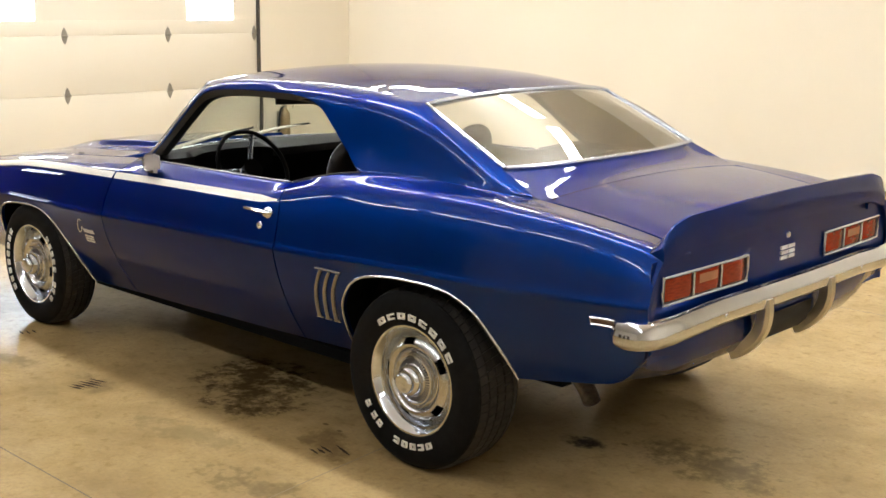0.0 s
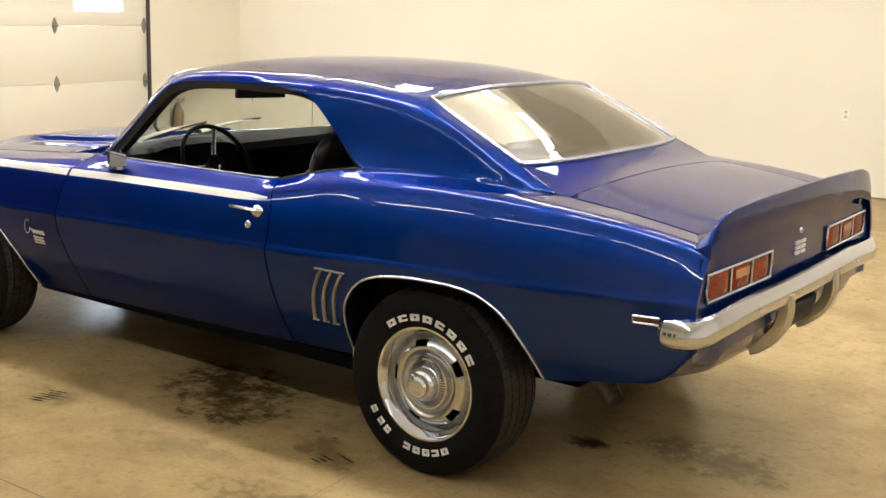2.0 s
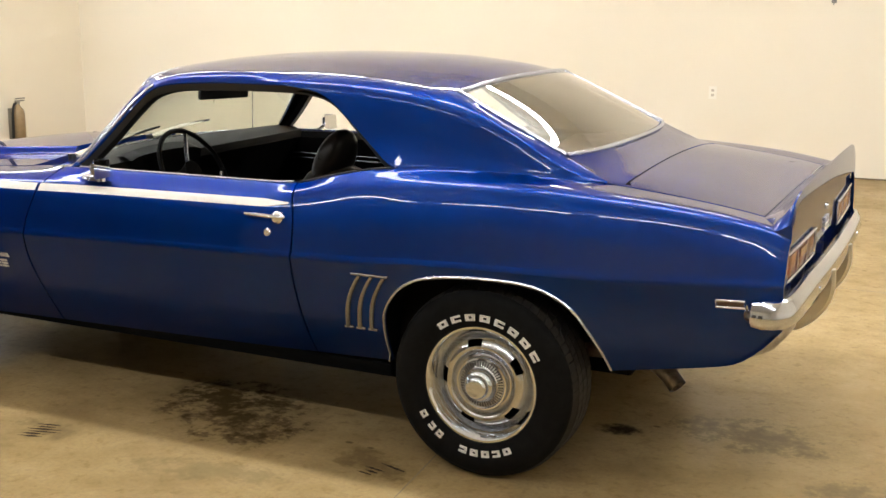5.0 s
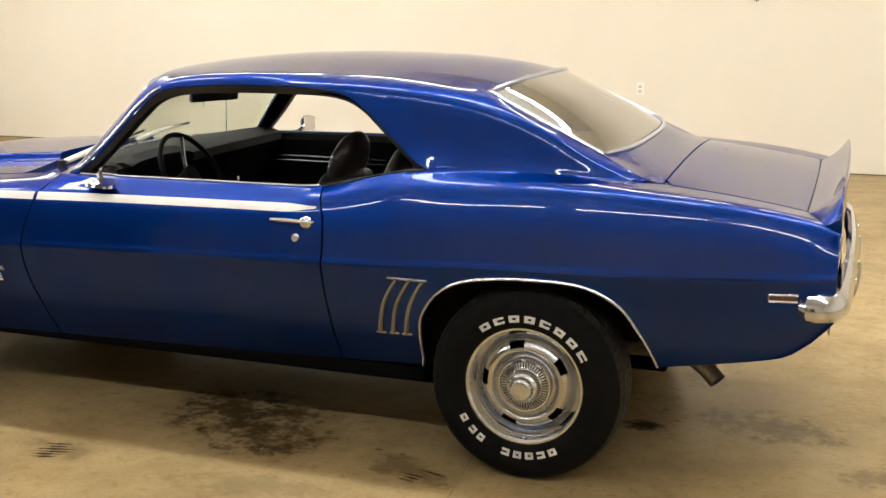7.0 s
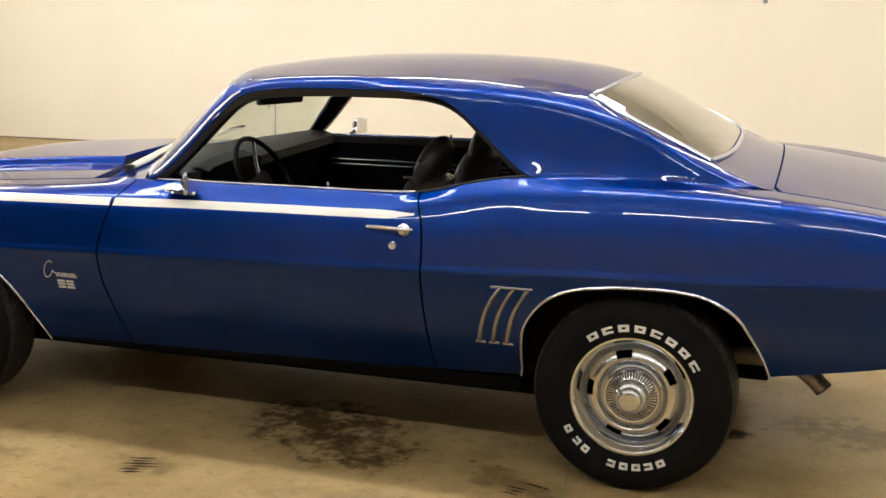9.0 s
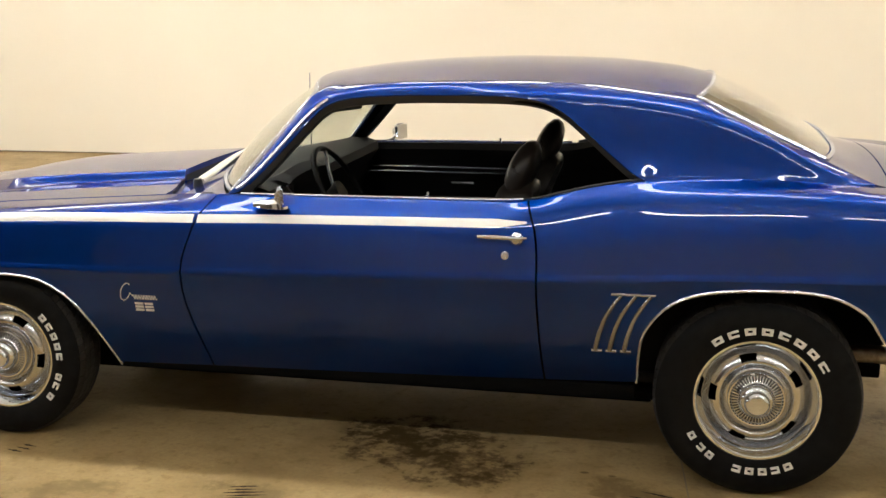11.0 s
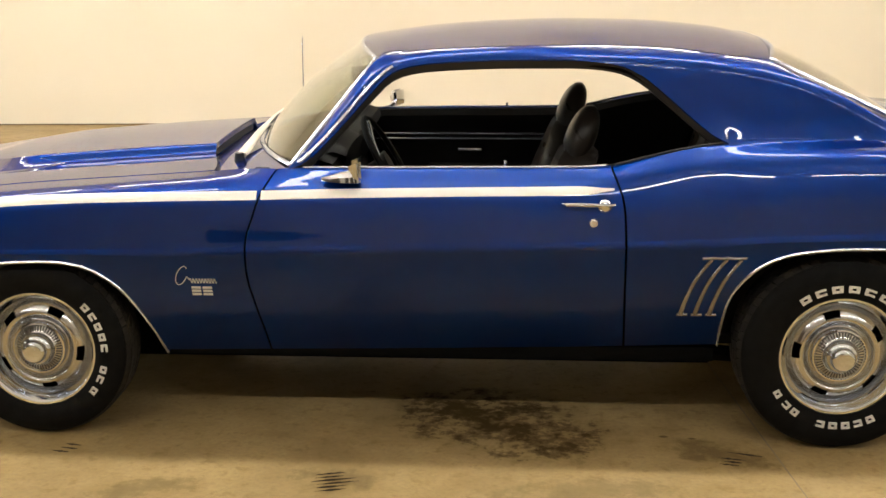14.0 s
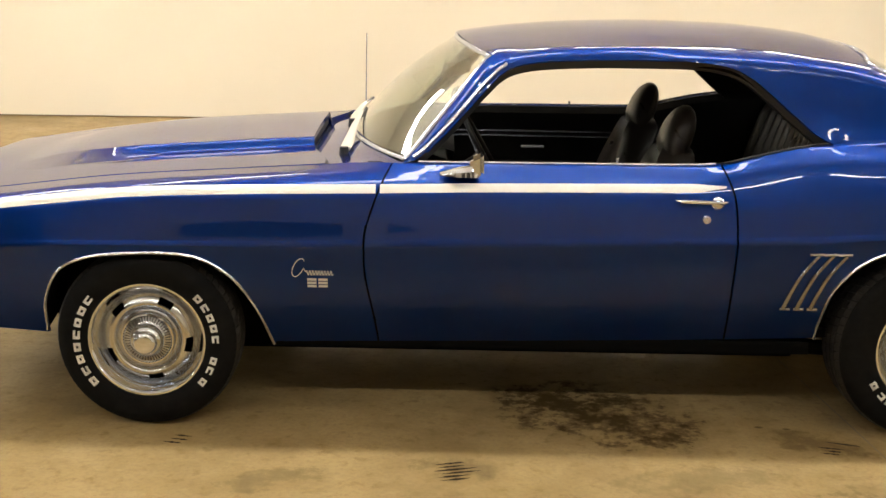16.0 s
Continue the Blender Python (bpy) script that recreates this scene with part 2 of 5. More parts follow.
def stepped(pts, counts):
    """A centripetal Catmull-Rom curve through pts with a set number of steps between each two."""
    p = [np.array(q, float) for q in pts]
    p = [2 * p[0] - p[1]] + p + [2 * p[-1] - p[-2]]
    out = [p[1]]
    for i, m in enumerate(counts):
        a, b, c, d = p[i:i + 4]
        ka, kb, kc = [max(np.linalg.norm(v), 1e-9) ** 0.5 for v in (b - a, c - b, d - c)]
        m1 = c - b + kb * ((b - a) / ka - (c - a) / (ka + kb))
        m2 = c - b + kb * ((d - c) / kc - (d - b) / (kb + kc))
        for k in range(1, m + 1):
            t = k / m
            out.append((2 * t**3 - 3 * t**2 + 1) * b + (t**3 - 2 * t**2 + t) * m1 + (3 * t**2 - 2 * t**3) * c + (t**3 - t**2) * m2)
    return out


def lerp(a, b, t):
    return a + (b - a) * t


def smooth(t):
    t = min(1.0, max(0.0, t))
    return t * t * (3 - 2 * t)


def grid(bm, rows, close=False):
    """Adds a grid of quads; rows of equal length. Returns its vertices."""
    vs = [[bm.verts.new(p) for p in r] for r in rows]
    for i in range(len(vs) - 1):
        m = len(vs[i])
        for j in range(m if close else m - 1):
            k = (j + 1) % m
            try:
                bm.faces.new((vs[i][j], vs[i][k], vs[i + 1][k], vs[i + 1][j]))
            except ValueError:
                pass
    return vs


def box(bm, lo, hi, bevel=0.0):
    r = bmesh.ops.create_cube(bm, size=1)
    c = [(a + b) / 2 for a, b in zip(lo, hi)]
    d = [b - a for a, b in zip(lo, hi)]
    for v in r["verts"]:
        v.co = Vector([c[i] + v.co[i] * d[i] for i in range(3)])
    if bevel > 0:
        es = list({e for v in r["verts"] for e in v.link_edges})
        bmesh.ops.bevel(bm, geom=es, offset=bevel, segments=2, affect="EDGES", profile=0.6)


def tube(bm, pts, r, sides=8, cap=True, flat=None):
    """A round (or flattened) bar along points; r a number or one per point."""
    pts = [Vector(p) for p in pts]
    rows = []
    for i, p in enumerate(pts):
        d = (pts[min(i + 1, len(pts) - 1)] - pts[max(i - 1, 0)]).normalized()
        up = Vector((0, 0, 1)) if abs(d.z) < 0.95 else Vector((1, 0, 0))
        a = d.cross(up).normalized()
        b = a.cross(d).normalized()
        rad = r[i] if isinstance(r, (list, tuple)) else r
        fa, fb = flat if flat else (1, 1)
        rows.append([p + a * math.cos(2 * math.pi * k / sides) * rad * fa + b * math.sin(2 * math.pi * k / sides) * rad * fb for k in range(sides)])
    vs = grid(bm, rows, close=True)
    if cap:
        bm.faces.new(vs[0])
        bm.faces.new(vs[-1][::-1])


def lathe(bm, profile, steps, axis_y=1.0):
    """Turns (radius, offset) points about the y axis."""
    rows = []
    for k in range(steps):
        a = 2 * math.pi * k / steps
        rows.append([(r * math.cos(a), o * axis_y, r * math.sin(a)) for r, o in profile])
    rows.append(rows[0])
    grid(bm, rows)
    bmesh.ops.remove_doubles(bm, verts=bm.verts, dist=1e-5)


def fold(bm, move):
    """Turns the open edges over, along move(co)."""
    es = [e for e in bm.edges if e.is_boundary]
    r = bmesh.ops.extrude_edge_only(bm, edges=es)
    for v in [x for x in r["geom"] if isinstance(x, bmesh.types.BMVert)]:
        v.co += Vector(move(v.co))


def link(name, bm, material, parent=None, flat=False, sharp=None):
    bmesh.ops.recalc_face_normals(bm, faces=bm.faces)
    me = bpy.data.meshes.new(name)
    bm.to_mesh(me)
    bm.free()
    if not flat:
        me.polygons.foreach_set("use_smooth", [True] * len(me.polygons))
        if sharp:
            me.set_sharp_from_angle(angle=radians(sharp))
    me.materials.append(material)
    ob = new(name, me)
    if parent:
        ob.parent = parent
    return ob


def part(name, bm, material, parent, label="", flat=False, sharp=35):
    ob = link(name, bm, material, parent, flat, sharp)
    return tagged(ob, label=label) if label else ob


# ---------------------------------------------------------------- room
WX, FY0, FSL = -6.9, 6.74, 0.055     # door wall; far wall y = FY0 + FSL * x
BX, NY, CZ = 9.5, -11.2, 4.75          # wall behind the tail, wall behind the eye, ceiling


def far_y(x):
    return FY0 + FSL * x


def wall(name, a, b, h, thick, label, m=None):
    bm = bmesh.new()
    a, b = Vector((*a, 0)), Vector((*b, 0))
    nrm = Vector(((b - a).y, -(b - a).x, 0)).normalized() * thick
    up = Vector((0, 0, h))
    f = [bm.verts.new(p) for p in (a, b, b + up, a + up, a + nrm, b + nrm, b + nrm + up, a + nrm + up)]
    for q in ((0, 1, 2, 3), (5, 4, 7, 6), (4, 0, 3, 7), (1, 5, 6, 2), (3, 2, 6, 7), (4, 5, 1, 0)):
        bm.faces.new([f[i] for i in q])
    ob = link(name, bm, m or wall_m, None, True)
    return tagged(ob, label, "wall", kind="structure")


bm = bmesh.new()
grid(bm, [[(x, y, 0) for y in (-16, 9)] for x in (-9, 11)])
floor = tagged(link("floor", bm, floor_m, None, True), "tan concrete garage floor with oil stains and saw cuts", "floor", kind="structure")
bm = bmesh.new()
box(bm, (-9, -16, CZ), (11, 9, CZ + 0.15))
tagged(link("ceiling", bm, ceil_m, None, True), "plain pale board garage ceiling", "ceiling", kind="structure")
wall("wall_north", (BX + 0.2, far_y(BX + 0.2)), (WX - 0.2, far_y(WX - 0.2)), CZ, 0.2, "cream painted plain garage wall")
wall("wall_south", (WX - 0.2, NY), (BX + 0.2, NY), CZ, 0.2, "cream painted plain garage wall")
wood_m = mat("dark_brown_doors", (0.06, 0.045, 0.03), 0.55)
n = Nodes(wood_m)
n.color(n.mix(n.ramp(n.noise(2.0, 5, 0.6, (8, 1, 1)), [(0.35, g(0)), (0.7, g(1))]), (0.045, 0.033, 0.022), (0.085, 0.062, 0.042)))
for d0, d1 in ((-3.7, -1.7), (-1.1, 0.9), (1.5, 3.5)):
    e = tagged(new("dark_garage_door"), "wide dark brown panelled garage door, closed", "garage door", "dark garage doors")
    for i in range(4):
        bm = bmesh.new()
        box(bm, (d0, NY - 0.01, 0.56 * i + 0.004), (d1, NY + 0.03, 0.56 * (i + 1) - 0.004), 0.006)
        part("door_section", bm, wood_m, e)
wall("wall_east", (BX, NY), (BX, far_y(BX)), CZ, 0.2, "cream painted plain garage wall")

# west wall with the garage door's opening
DOORS, GDH = ((0.06, 4.94), (-5.40, -0.52), (-10.86, -5.98)), 3.05
bm = bmesh.new()
cuts = sorted([v for d in DOORS for v in d])
spans = [(NY, cuts[0]), (cuts[1], cuts[2]), (cuts[3], cuts[4]), (cuts[5], far_y(WX))]
for y0, y1 in spans[2:]:
    box(bm, (WX - 0.2, y0, 0), (WX, y1, CZ))
box(bm, (WX - 0.2, DOORS[0][0], GDH), (WX, DOORS[0][1], CZ))
tagged(link("wall_west", bm, wall_m, None, True), "cream painted wall round the garage door", "wall", kind="structure")
# unseen wall, coloured dark so the car's side mirrors little light
bm = bmesh.new()
for y0, y1 in spans[:2]:
    box(bm, (WX - 0.2, y0, 0), (WX, y1, CZ))
for y0, y1 in DOORS[1:]:
    box(bm, (WX - 0.2, y0, GDH), (WX, y1, CZ))
shade_m = mat("unseen_dark_wall", (0.13, 0.10, 0.07), 0.7)
n = Nodes(shade_m)
n.color(n.mix(n.ramp(n.noise(1.2, 4, 0.6, (1, 6, 1)), [(0.35, g(0)), (0.7, g(1))]), (0.11, 0.085, 0.06), (0.17, 0.13, 0.09)))
tagged(link("wall_west_2", bm, shade_m, None, True), "unseen plain dark wall that keeps reflections in the car dim", "wall", kind="structure")

# thin brown strip along the foot of the far wall
bm = bmesh.new()
grid(bm, [[(x, far_y(x) - 0.011, 0.0015), (x, far_y(x) - 0.0005, 0.0015), (x, far_y(x) - 0.0005, 0.012)] for x in (-6.8, -2.0, 2.0, 6.0, 9.4)])
tagged(link("baseboard", bm, mat("wall_foot_brown", (0.16, 0.11, 0.06), 0.8), None, True), "thin brown line at the foot of the wall", "baseboard", kind="structure")

# saw cuts in the slab, as narrow grooves of dark grit
joint_m = mat("joint_grit", (0.12, 0.085, 0.045), 0.8)
faint_m = mat("worn_joint_grit", (0.20, 0.145, 0.07), 0.8)


def joint(a, b, fill):
    bm = bmesh.new()
    a, b = Vector((*a, 0.0012)), Vector((*b, 0.0012))
    side = Vector((-(b - a).y, (b - a).x, 0)).normalized() * 0.0028
    k = 60
    rows = []
    for i in range(k + 1):
        p = a.lerp(b, i / k) + side * 0.6 * noise.noise(Vector((i * 0.7, a.x, a.y)))
        rows.append([p - side, p + side])
    grid(bm, rows)
    tagged(link("saw_cut", bm, fill, floor, True), "narrow dark saw cut in the slab", kind="structure")


joint((-6.9, -1.815), (8.5, -1.85), joint_m)
joint((-6.9, 2.49), (8.5, 2.49), joint_m)
joint((1.09, -0.1), (1.36, -3.0), faint_m)
joint((1.09, -0.1), (0.75, 6.5), faint_m)


# ceiling tube lights: rows along the car
def ceiling_light(glow, half):
    e = new("ceiling_light")
    bm = bmesh.new()
    box(bm, (-0.77, -0.04, -0.035), (0.77, 0.04, 0.012), 0.01)
    part("housing", bm, fix_m, e)
    for s in (-0.65, 0.65):
        bm = bmesh.new()
        tube(bm, [(s, 0, -0.005), (s, 0, CZ - 4.06)], 0.004, 6)
        part("hanger", bm, fix_m, e, "thin hanging rod")
    for s in (-0.375, 0.375):
        bm = bmesh.new()
        box(bm, (s - 0.358, -half, -0.074), (s + 0.358, half, -0.036), 0.014)
        part("diffuser", bm, glow, e, "lit white strip diffuser")
    return tagged(e, "white two-section fluorescent strip light hung below the ceiling", "ceiling light", "ceiling lights")


for ry, half, glow in zip((-4.65, -0.15, 3.3), (0.055, 0.13, 0.13), tubes):
    first = ceiling_light(glow, half)
    first.matrix_basis = pose(-5.975, ry, 4.06)
    for k in range(1, 8):
        copy_thing(first, pose(-5.975 + 1.8 * k, ry, 4.06))


# sectional garage door
def garage_door(GD0, GD1, skin, glazed=True):
    wins = [(GD0 + 1.47, GD0 + 2.10), (GD0 + 3.91, GD0 + 4.54)]
    hinges = [GD0 + v for v in (0.06, 1.19, 2.41, 3.65, 4.83)]
    e = new("garage_door")
    zs = [0.0, 0.045, 0.655, 1.265, 1.875, 2.485, 3.05]
    for i in range(len(zs) - 1):
        a, b = zs[i], zs[i + 1]
        win = glazed and i == 3
        bm = bmesh.new()
        if not win:
            box(bm, (WX - 0.07, GD0, a + 0.001), (WX - 0.03, GD1, b - 0.001), 0.004)
        else:
            wl, wh = a + 0.155, b - 0.13
            box(bm, (WX - 0.07, GD0, a + 0.001), (WX - 0.03, GD1, wl), 0.003)
            box(bm, (WX - 0.07, GD0, wh), (WX - 0.03, GD1, b - 0.001), 0.003)
            ys = [GD0] + [v for c in wins for v in c] + [GD1]
            for k in range(0, len(ys), 2):
                box(bm, (WX - 0.07, ys[k], wl), (WX - 0.03, ys[k + 1], wh))
            for c0, c1 in wins:
                b2 = bmesh.new()
                box(b2, (WX - 0.062, c0, wl), (WX - 0.055, c1, wh))
                part("pane", b2, day_m, e, "bright frosted window pane", True)
        part("door_section", bm, skin, e)
    for zz in zs[1:-1]:
        for y in hinges:
            bm = bmesh.new()
            x = WX - 0.03
            ring = [(0.0, 0.085), (0.018, 0.055), (0.030, 0.018), (0.030, -0.018), (0.018, -0.055), (0.0, -0.085), (-0.018, -0.055), (-0.030, -0.018), (-0.030, 0.018), (-0.018, 0.055)]
            top = [bm.verts.new((x + 0.010, y + p, zz + q)) for p, q in ring]
            bot = [bm.verts.new((x, y + p, zz + q)) for p, q in ring]
            bm.faces.new(top)
            for j in range(10):
                bm.faces.new((top[j], top[(j + 1) % 10], bot[(j + 1) % 10], bot[j]))
            tube(bm, [(x + 0.014, y - 0.034, zz), (x + 0.014, y + 0.034, zz)], 0.010, 8)
            for q in (-0.045, 0.045):
                tube(bm, [(x + 0.008, y, zz + q), (x + 0.018, y, zz + q)], 0.007, 6)
            part("hinge", bm, hinge_m, e, "grey galvanised steel hinge")
    bm = bmesh.new()
    box(bm, (WX - 0.02, GD1 - 0.02, 0), (WX + 0.012, GD1 + 0.012, GDH))
    part("track_seal", bm, jamb_m, e, "dark vertical door track and seal")
    look_of = "cream" if skin is gdoor_m else "dark brown"
    return tagged(e, look_of + (" sectional garage door with bright window panes" if glazed else " sectional garage door without windows"), "garage door", "garage doors")


garage_door(*DOORS[0], gdoor_m)
# both doors are out of view; their dark colour dims the car's reflections
brown_m = mat("garage_door_brown", (0.10, 0.075, 0.05), 0.6)
n = Nodes(brown_m)
n.bump(n.noise(120, 3), 0.12, 0.002)
garage_door(*DOORS[1], brown_m)
garage_door(*DOORS[2], brown_m, False)
bm = bmesh.new()
box(bm, (WX - 0.6, -12.0, -0.05), (WX - 0.2, 5.5, CZ))
tagged(link("backdrop", bm, wall_m, None, True), "plain closing panel outside the doors", "backdrop", kind="structure")


# ---------------------------------------------------------------- the car
# x runs from nose (-) to tail (+), w is the half width, z up
car = tagged(new("car"), "dark blue two-door muscle coupe with chrome rally wheels and rear spoiler", "car")

# wheel openings: (x, z) along the lip
F_ARCH = [(-1.742, 0.318), (-1.738, 0.374), (-1.725, 0.446), (-1.690, 0.528), (-1.646, 0.580), (-1.567, 0.616), (-1.470, 0.632), (-1.320, 0.640),
          (-1.220, 0.633), (-1.146, 0.609), (-1.070, 0.551), (-1.015, 0.470), (-0.978, 0.385), (-0.945, 0.272)]
R_ARCH = [(0.978, 0.336), (0.983, 0.445), (0.998, 0.535), (1.045, 0.612), (1.100, 0.660), (1.170, 0.690), (1.260, 0.706), (1.360, 0.714),
          (1.500, 0.714), (1.600, 0.697), (1.690, 0.645), (1.745, 0.565), (1.780, 0.500), (1.806, 0.428)]
f_arch = [tuple(p) for p in spline(F_ARCH, 70)]
r_arch = [tuple(p) for p in spline(R_ARCH, 70)]
rocker = Curve1((-2.3, 0.335), (-1.742, 0.308), (-0.945, 0.272), (0.0, 0.303), (0.978, 0.336))
tail_low = Curve1((1.806, 0.428), (1.97, 0.457), (2.12, 0.485), (2.20, 0.505), (2.28, 0.566), (2.345, 0.640))


def z_bottom(x):
    for arch in (f_arch, r_arch):
        if arch[0][0] < x < arch[-1][0]:
            return float(np.interp(x, [p[0] for p in arch], [p[1] for p in arch]))
    return rocker(x) if x < 1.5 else tail_low(x)


crease = Curve2((-2.3, 0.80, 0.60), (-1.9, 0.885, 0.650), (-1.6, 0.912, 0.664), (-1.3, 0.916, 0.668), (-1.0, 0.917, 0.672), (-0.6, 0.919, 0.684), (0.0, 0.921, 0.700),
                (0.5, 0.921, 0.713), (0.9, 0.920, 0.724), (1.15, 0.922, 0.738), (1.4, 0.923, 0.745), (1.7, 0.918, 0.752), (2.0, 0.902, 0.764), (2.25, 0.882, 0.778), (2.345, 0.868, 0.783))
should = Curve2((-2.3, 0.79, 0.725), (-1.9, 0.850, 0.781), (-1.66, 0.855, 0.811), (-1.47, 0.859, 0.833), (-1.28, 0.861, 0.846), (-1.0, 0.865, 0.857), (-0.6, 0.867, 0.867),
                (-0.3, 0.866, 0.876), (0.1, 0.865, 0.884), (0.5, 0.862, 0.891), (0.65, 0.860, 0.900), (0.9, 0.858, 0.928), (1.2, 0.8573, 0.951), (1.5, 0.8542, 0.965), (1.8, 0.848, 0.967),
                (2.1, 0.8350, 0.953), (2.25, 0.8236, 0.931), (2.345, 0.810, 0.900))
top1 = Curve2((-2.3, 0.74, 0.742), (-1.9, 0.800, 0.801), (-1.5, 0.800, 0.851), (-1.0, 0.798, 0.888), (-0.7, 0.805, 0.903), (-0.45, 0.822, 0.908), (0.0, 0.827, 0.9155), (0.5, 0.827, 0.9215),
              (0.65, 0.836, 0.936), (0.8, 0.836, 0.957), (0.985, 0.832, 0.982), (1.2, 0.822, 1.000), (1.4, 0.823, 1.0068), (1.6, 0.818, 1.006), (1.8, 0.812, 1.000), (2.0, 0.809, 0.987), (2.25, 0.797, 0.952), (2.345, 0.785, 0.921))
top = Curve2((-2.3, 0.64, 0.758), (-1.9, 0.672, 0.810), (-1.5, 0.676, 0.860), (-1.0, 0.680, 0.898), (-0.82, 0.690, 0.912), (-0.65, 0.720, 0.930), (-0.49, 0.765, 0.940), (-0.3, 0.780, 0.944),
             (0.0, 0.787, 0.948), (0.5, 0.787, 0.953), (0.6, 0.785, 0.960), (0.70, 0.780, 0.983), (0.85, 0.767, 1.016), (0.985, 0.757, 1.034), (1.1, 0.752, 1.041), (1.25, 0.745, 1.043),
             (1.4, 0.735, 1.041), (1.55, 0.715, 1.035), (1.65, 0.690, 1.028), (1.72, 0.656, 1.020), (1.78, 0.650, 1.014), (2.0, 0.650, 0.990), (2.25, 0.650, 0.950), (2.345, 0.645, 0.925))
# door edges along z
edge_f = Curve1((0.28, -0.572), (0.346, -0.578), (0.41, -0.588), (0.51, -0.606), (0.61, -0.620), (0.70, -0.620), (0.81, -0.592), (0.897, -0.556), (0.95, -0.520))
edge_r = Curve1((0.28, 0.664), (0.46, 0.652), (0.60, 0.646), (0.78, 0.642), (0.86, 0.634), (0.91, 0.618), (0.96, 0.600))

V_LOW = [0, 0.03, 0.12, 0.25, 0.4, 0.55, 0.7, 0.82, 0.91, 0.965]


@functools.lru_cache(maxsize=None)
def raw_section(x):
    wc, zc = crease(x)
    zb = z_bottom(x)
    out = []
    for v in V_LOW:
        z = lerp(zb, zc, v)
        d = zc - z
        out.append(np.array((wc - 0.14 * d - 0.62 * d * d, z)))
    s, t1, t = should(x), top1(x), top(x)
    if x > 0.6:
        t = low_edge(max(x, 0.985)) if x >= 0.985 else np.array((lerp(t[0], sail(x, t[1]), smooth((x - 0.6) / 0.3)), t[1]))
    c = np.array((wc, zc))
    # the crease stands out as a soft ledge, strongest over the wheel arches
    ledge = 0.6 + 0.4 * max(math.exp(-((x + 1.35) / 0.5) ** 2), math.exp(-((x - 1.05) / 0.55) ** 2))
    lip = 0.38 * 0.075 * (s[1] - zc) * ledge * smooth((x + 2.0) / 0.4) * (1 - smooth((x - 1.6) / 0.35))
    m0 = lerp(c, s, 0.075) - np.array((lip, 0))
    m1 = lerp(c, s, 0.15) - np.array((lip * 0.8, 0))
    m2 = lerp(c, s, 0.60) + np.array((0.004 + 0.003 * smooth((x - 1.1) / 1.0), 0))
    out += [c] + stepped([m0, m1, m2, s, t1, t], (3, 6, 6, 6, 5))
    return out


SOFT = [0.0] * (len(V_LOW) + 1) + [1.0] * 21 + [0.8, 0.6, 0.4, 0.2, 0.0, 0.0]


def section(x):
    """Side profile at x: points (w, z) from the lower edge up to the top edge, faired along the rear quarter."""
    here = raw_section(round(x, 5))
    fair = smooth((x - 0.80) / 0.25)
    if fair <= 0:
        return here
    near = [raw_section(round(min(x + d, 2.345), 5)) for d in (-0.18, -0.12, -0.06, 0.06, 0.12, 0.18)]
    out = []
    for j, p in enumerate(here):
        k = fair * SOFT[j]
        if k > 0:
            mean = p * 0.28 + (near[2][j] + near[3][j]) * 0.20 + (near[1][j] + near[4][j]) * 0.11 + (near[0][j] + near[5][j]) * 0.05
            if x > 2.165:
                mean = lerp(mean, p, smooth((x - 2.165) / 0.15))
            p = lerp(p, mean, k)
        out.append(p)
    return out


def side_panel(xs, sgn, warp=None):
    rows = []
    for x in xs:
        sec = section(x)
        row = []
        for i, (w, z) in enumerate(sec):
            xx = x
            if warp:
                xx = warp(x, z)
                if abs(xx - x) > 1e-6:
                    w2, z2 = section(xx)[i]
                    w, z = w2, z2
            row.append((xx, sgn * w, z))
        rows.append(row)
    return rows


def stations(a, b, step, extra=()):
    k = max(2, int(round((b - a) / step)))
    xs = [a + (b - a) * i / k for i in range(k + 1)] + [e for e in extra if a < e < b]
    xs = sorted(xs)
    out = [xs[0]]
    for x in xs[1:]:
        if x - out[-1] > 0.0012:
            out.append(x)
    out[-1] = b
    return out


f_extra = [p[0] for p in f_arch] + [f_arch[0][0] - 0.002, f_arch[-1][0] + 0.002]
r_extra = [p[0] for p in r_arch] + [r_arch[0][0] - 0.002, r_arch[-1][0] + 0.002]


def warp_f(x, z):      # fender's rear edge
    return x + (edge_f(z) - 0.0035 + 0.60) * smooth((x + 0.93) / 0.33)


def warp_q(x, z):      # quarter's front edge
    return x + (edge_r(z) + 0.0035 - 0.64) * smooth((0.95 - x) / 0.31)


def inward(sgn, d=0.018):
    return lambda co: (0, 0, -0.022) if abs(co.y) < top(co.x)[0] + 0.004 and co.z > 0.74 and co.x < -0.5 else (0, -sgn * d, 0)


XS_SAIL = stations(0.985, 1.72, 0.022, r_extra)


def fender(sgn):
    bm = bmesh.new()
    grid(bm, side_panel(stations(-2.27, -0.60, 0.035, f_extra), sgn, warp_f))
    fold(bm, inward(sgn))
    return part("fender", bm, paint, car, sharp=50)


def door(sgn):
    bm = bmesh.new()
    rows = []
    k = 34
    for i in range(k + 1):
        u = i / k
        x0 = lerp(-0.60, 0.64, u)
        sec = section(x0)
        row = []
        for j, (w, z) in enumerate(sec):
            xx = lerp(edge_f(z) + 0.0035, edge_r(z) - 0.0035, u)
            w, z = section(xx)[j]
            row.append((xx, sgn * w, z))
        rows.append(row)
    grid(bm, rows)
    fold(bm, inward(sgn))
    return part("door", bm, paint, car, sharp=50)


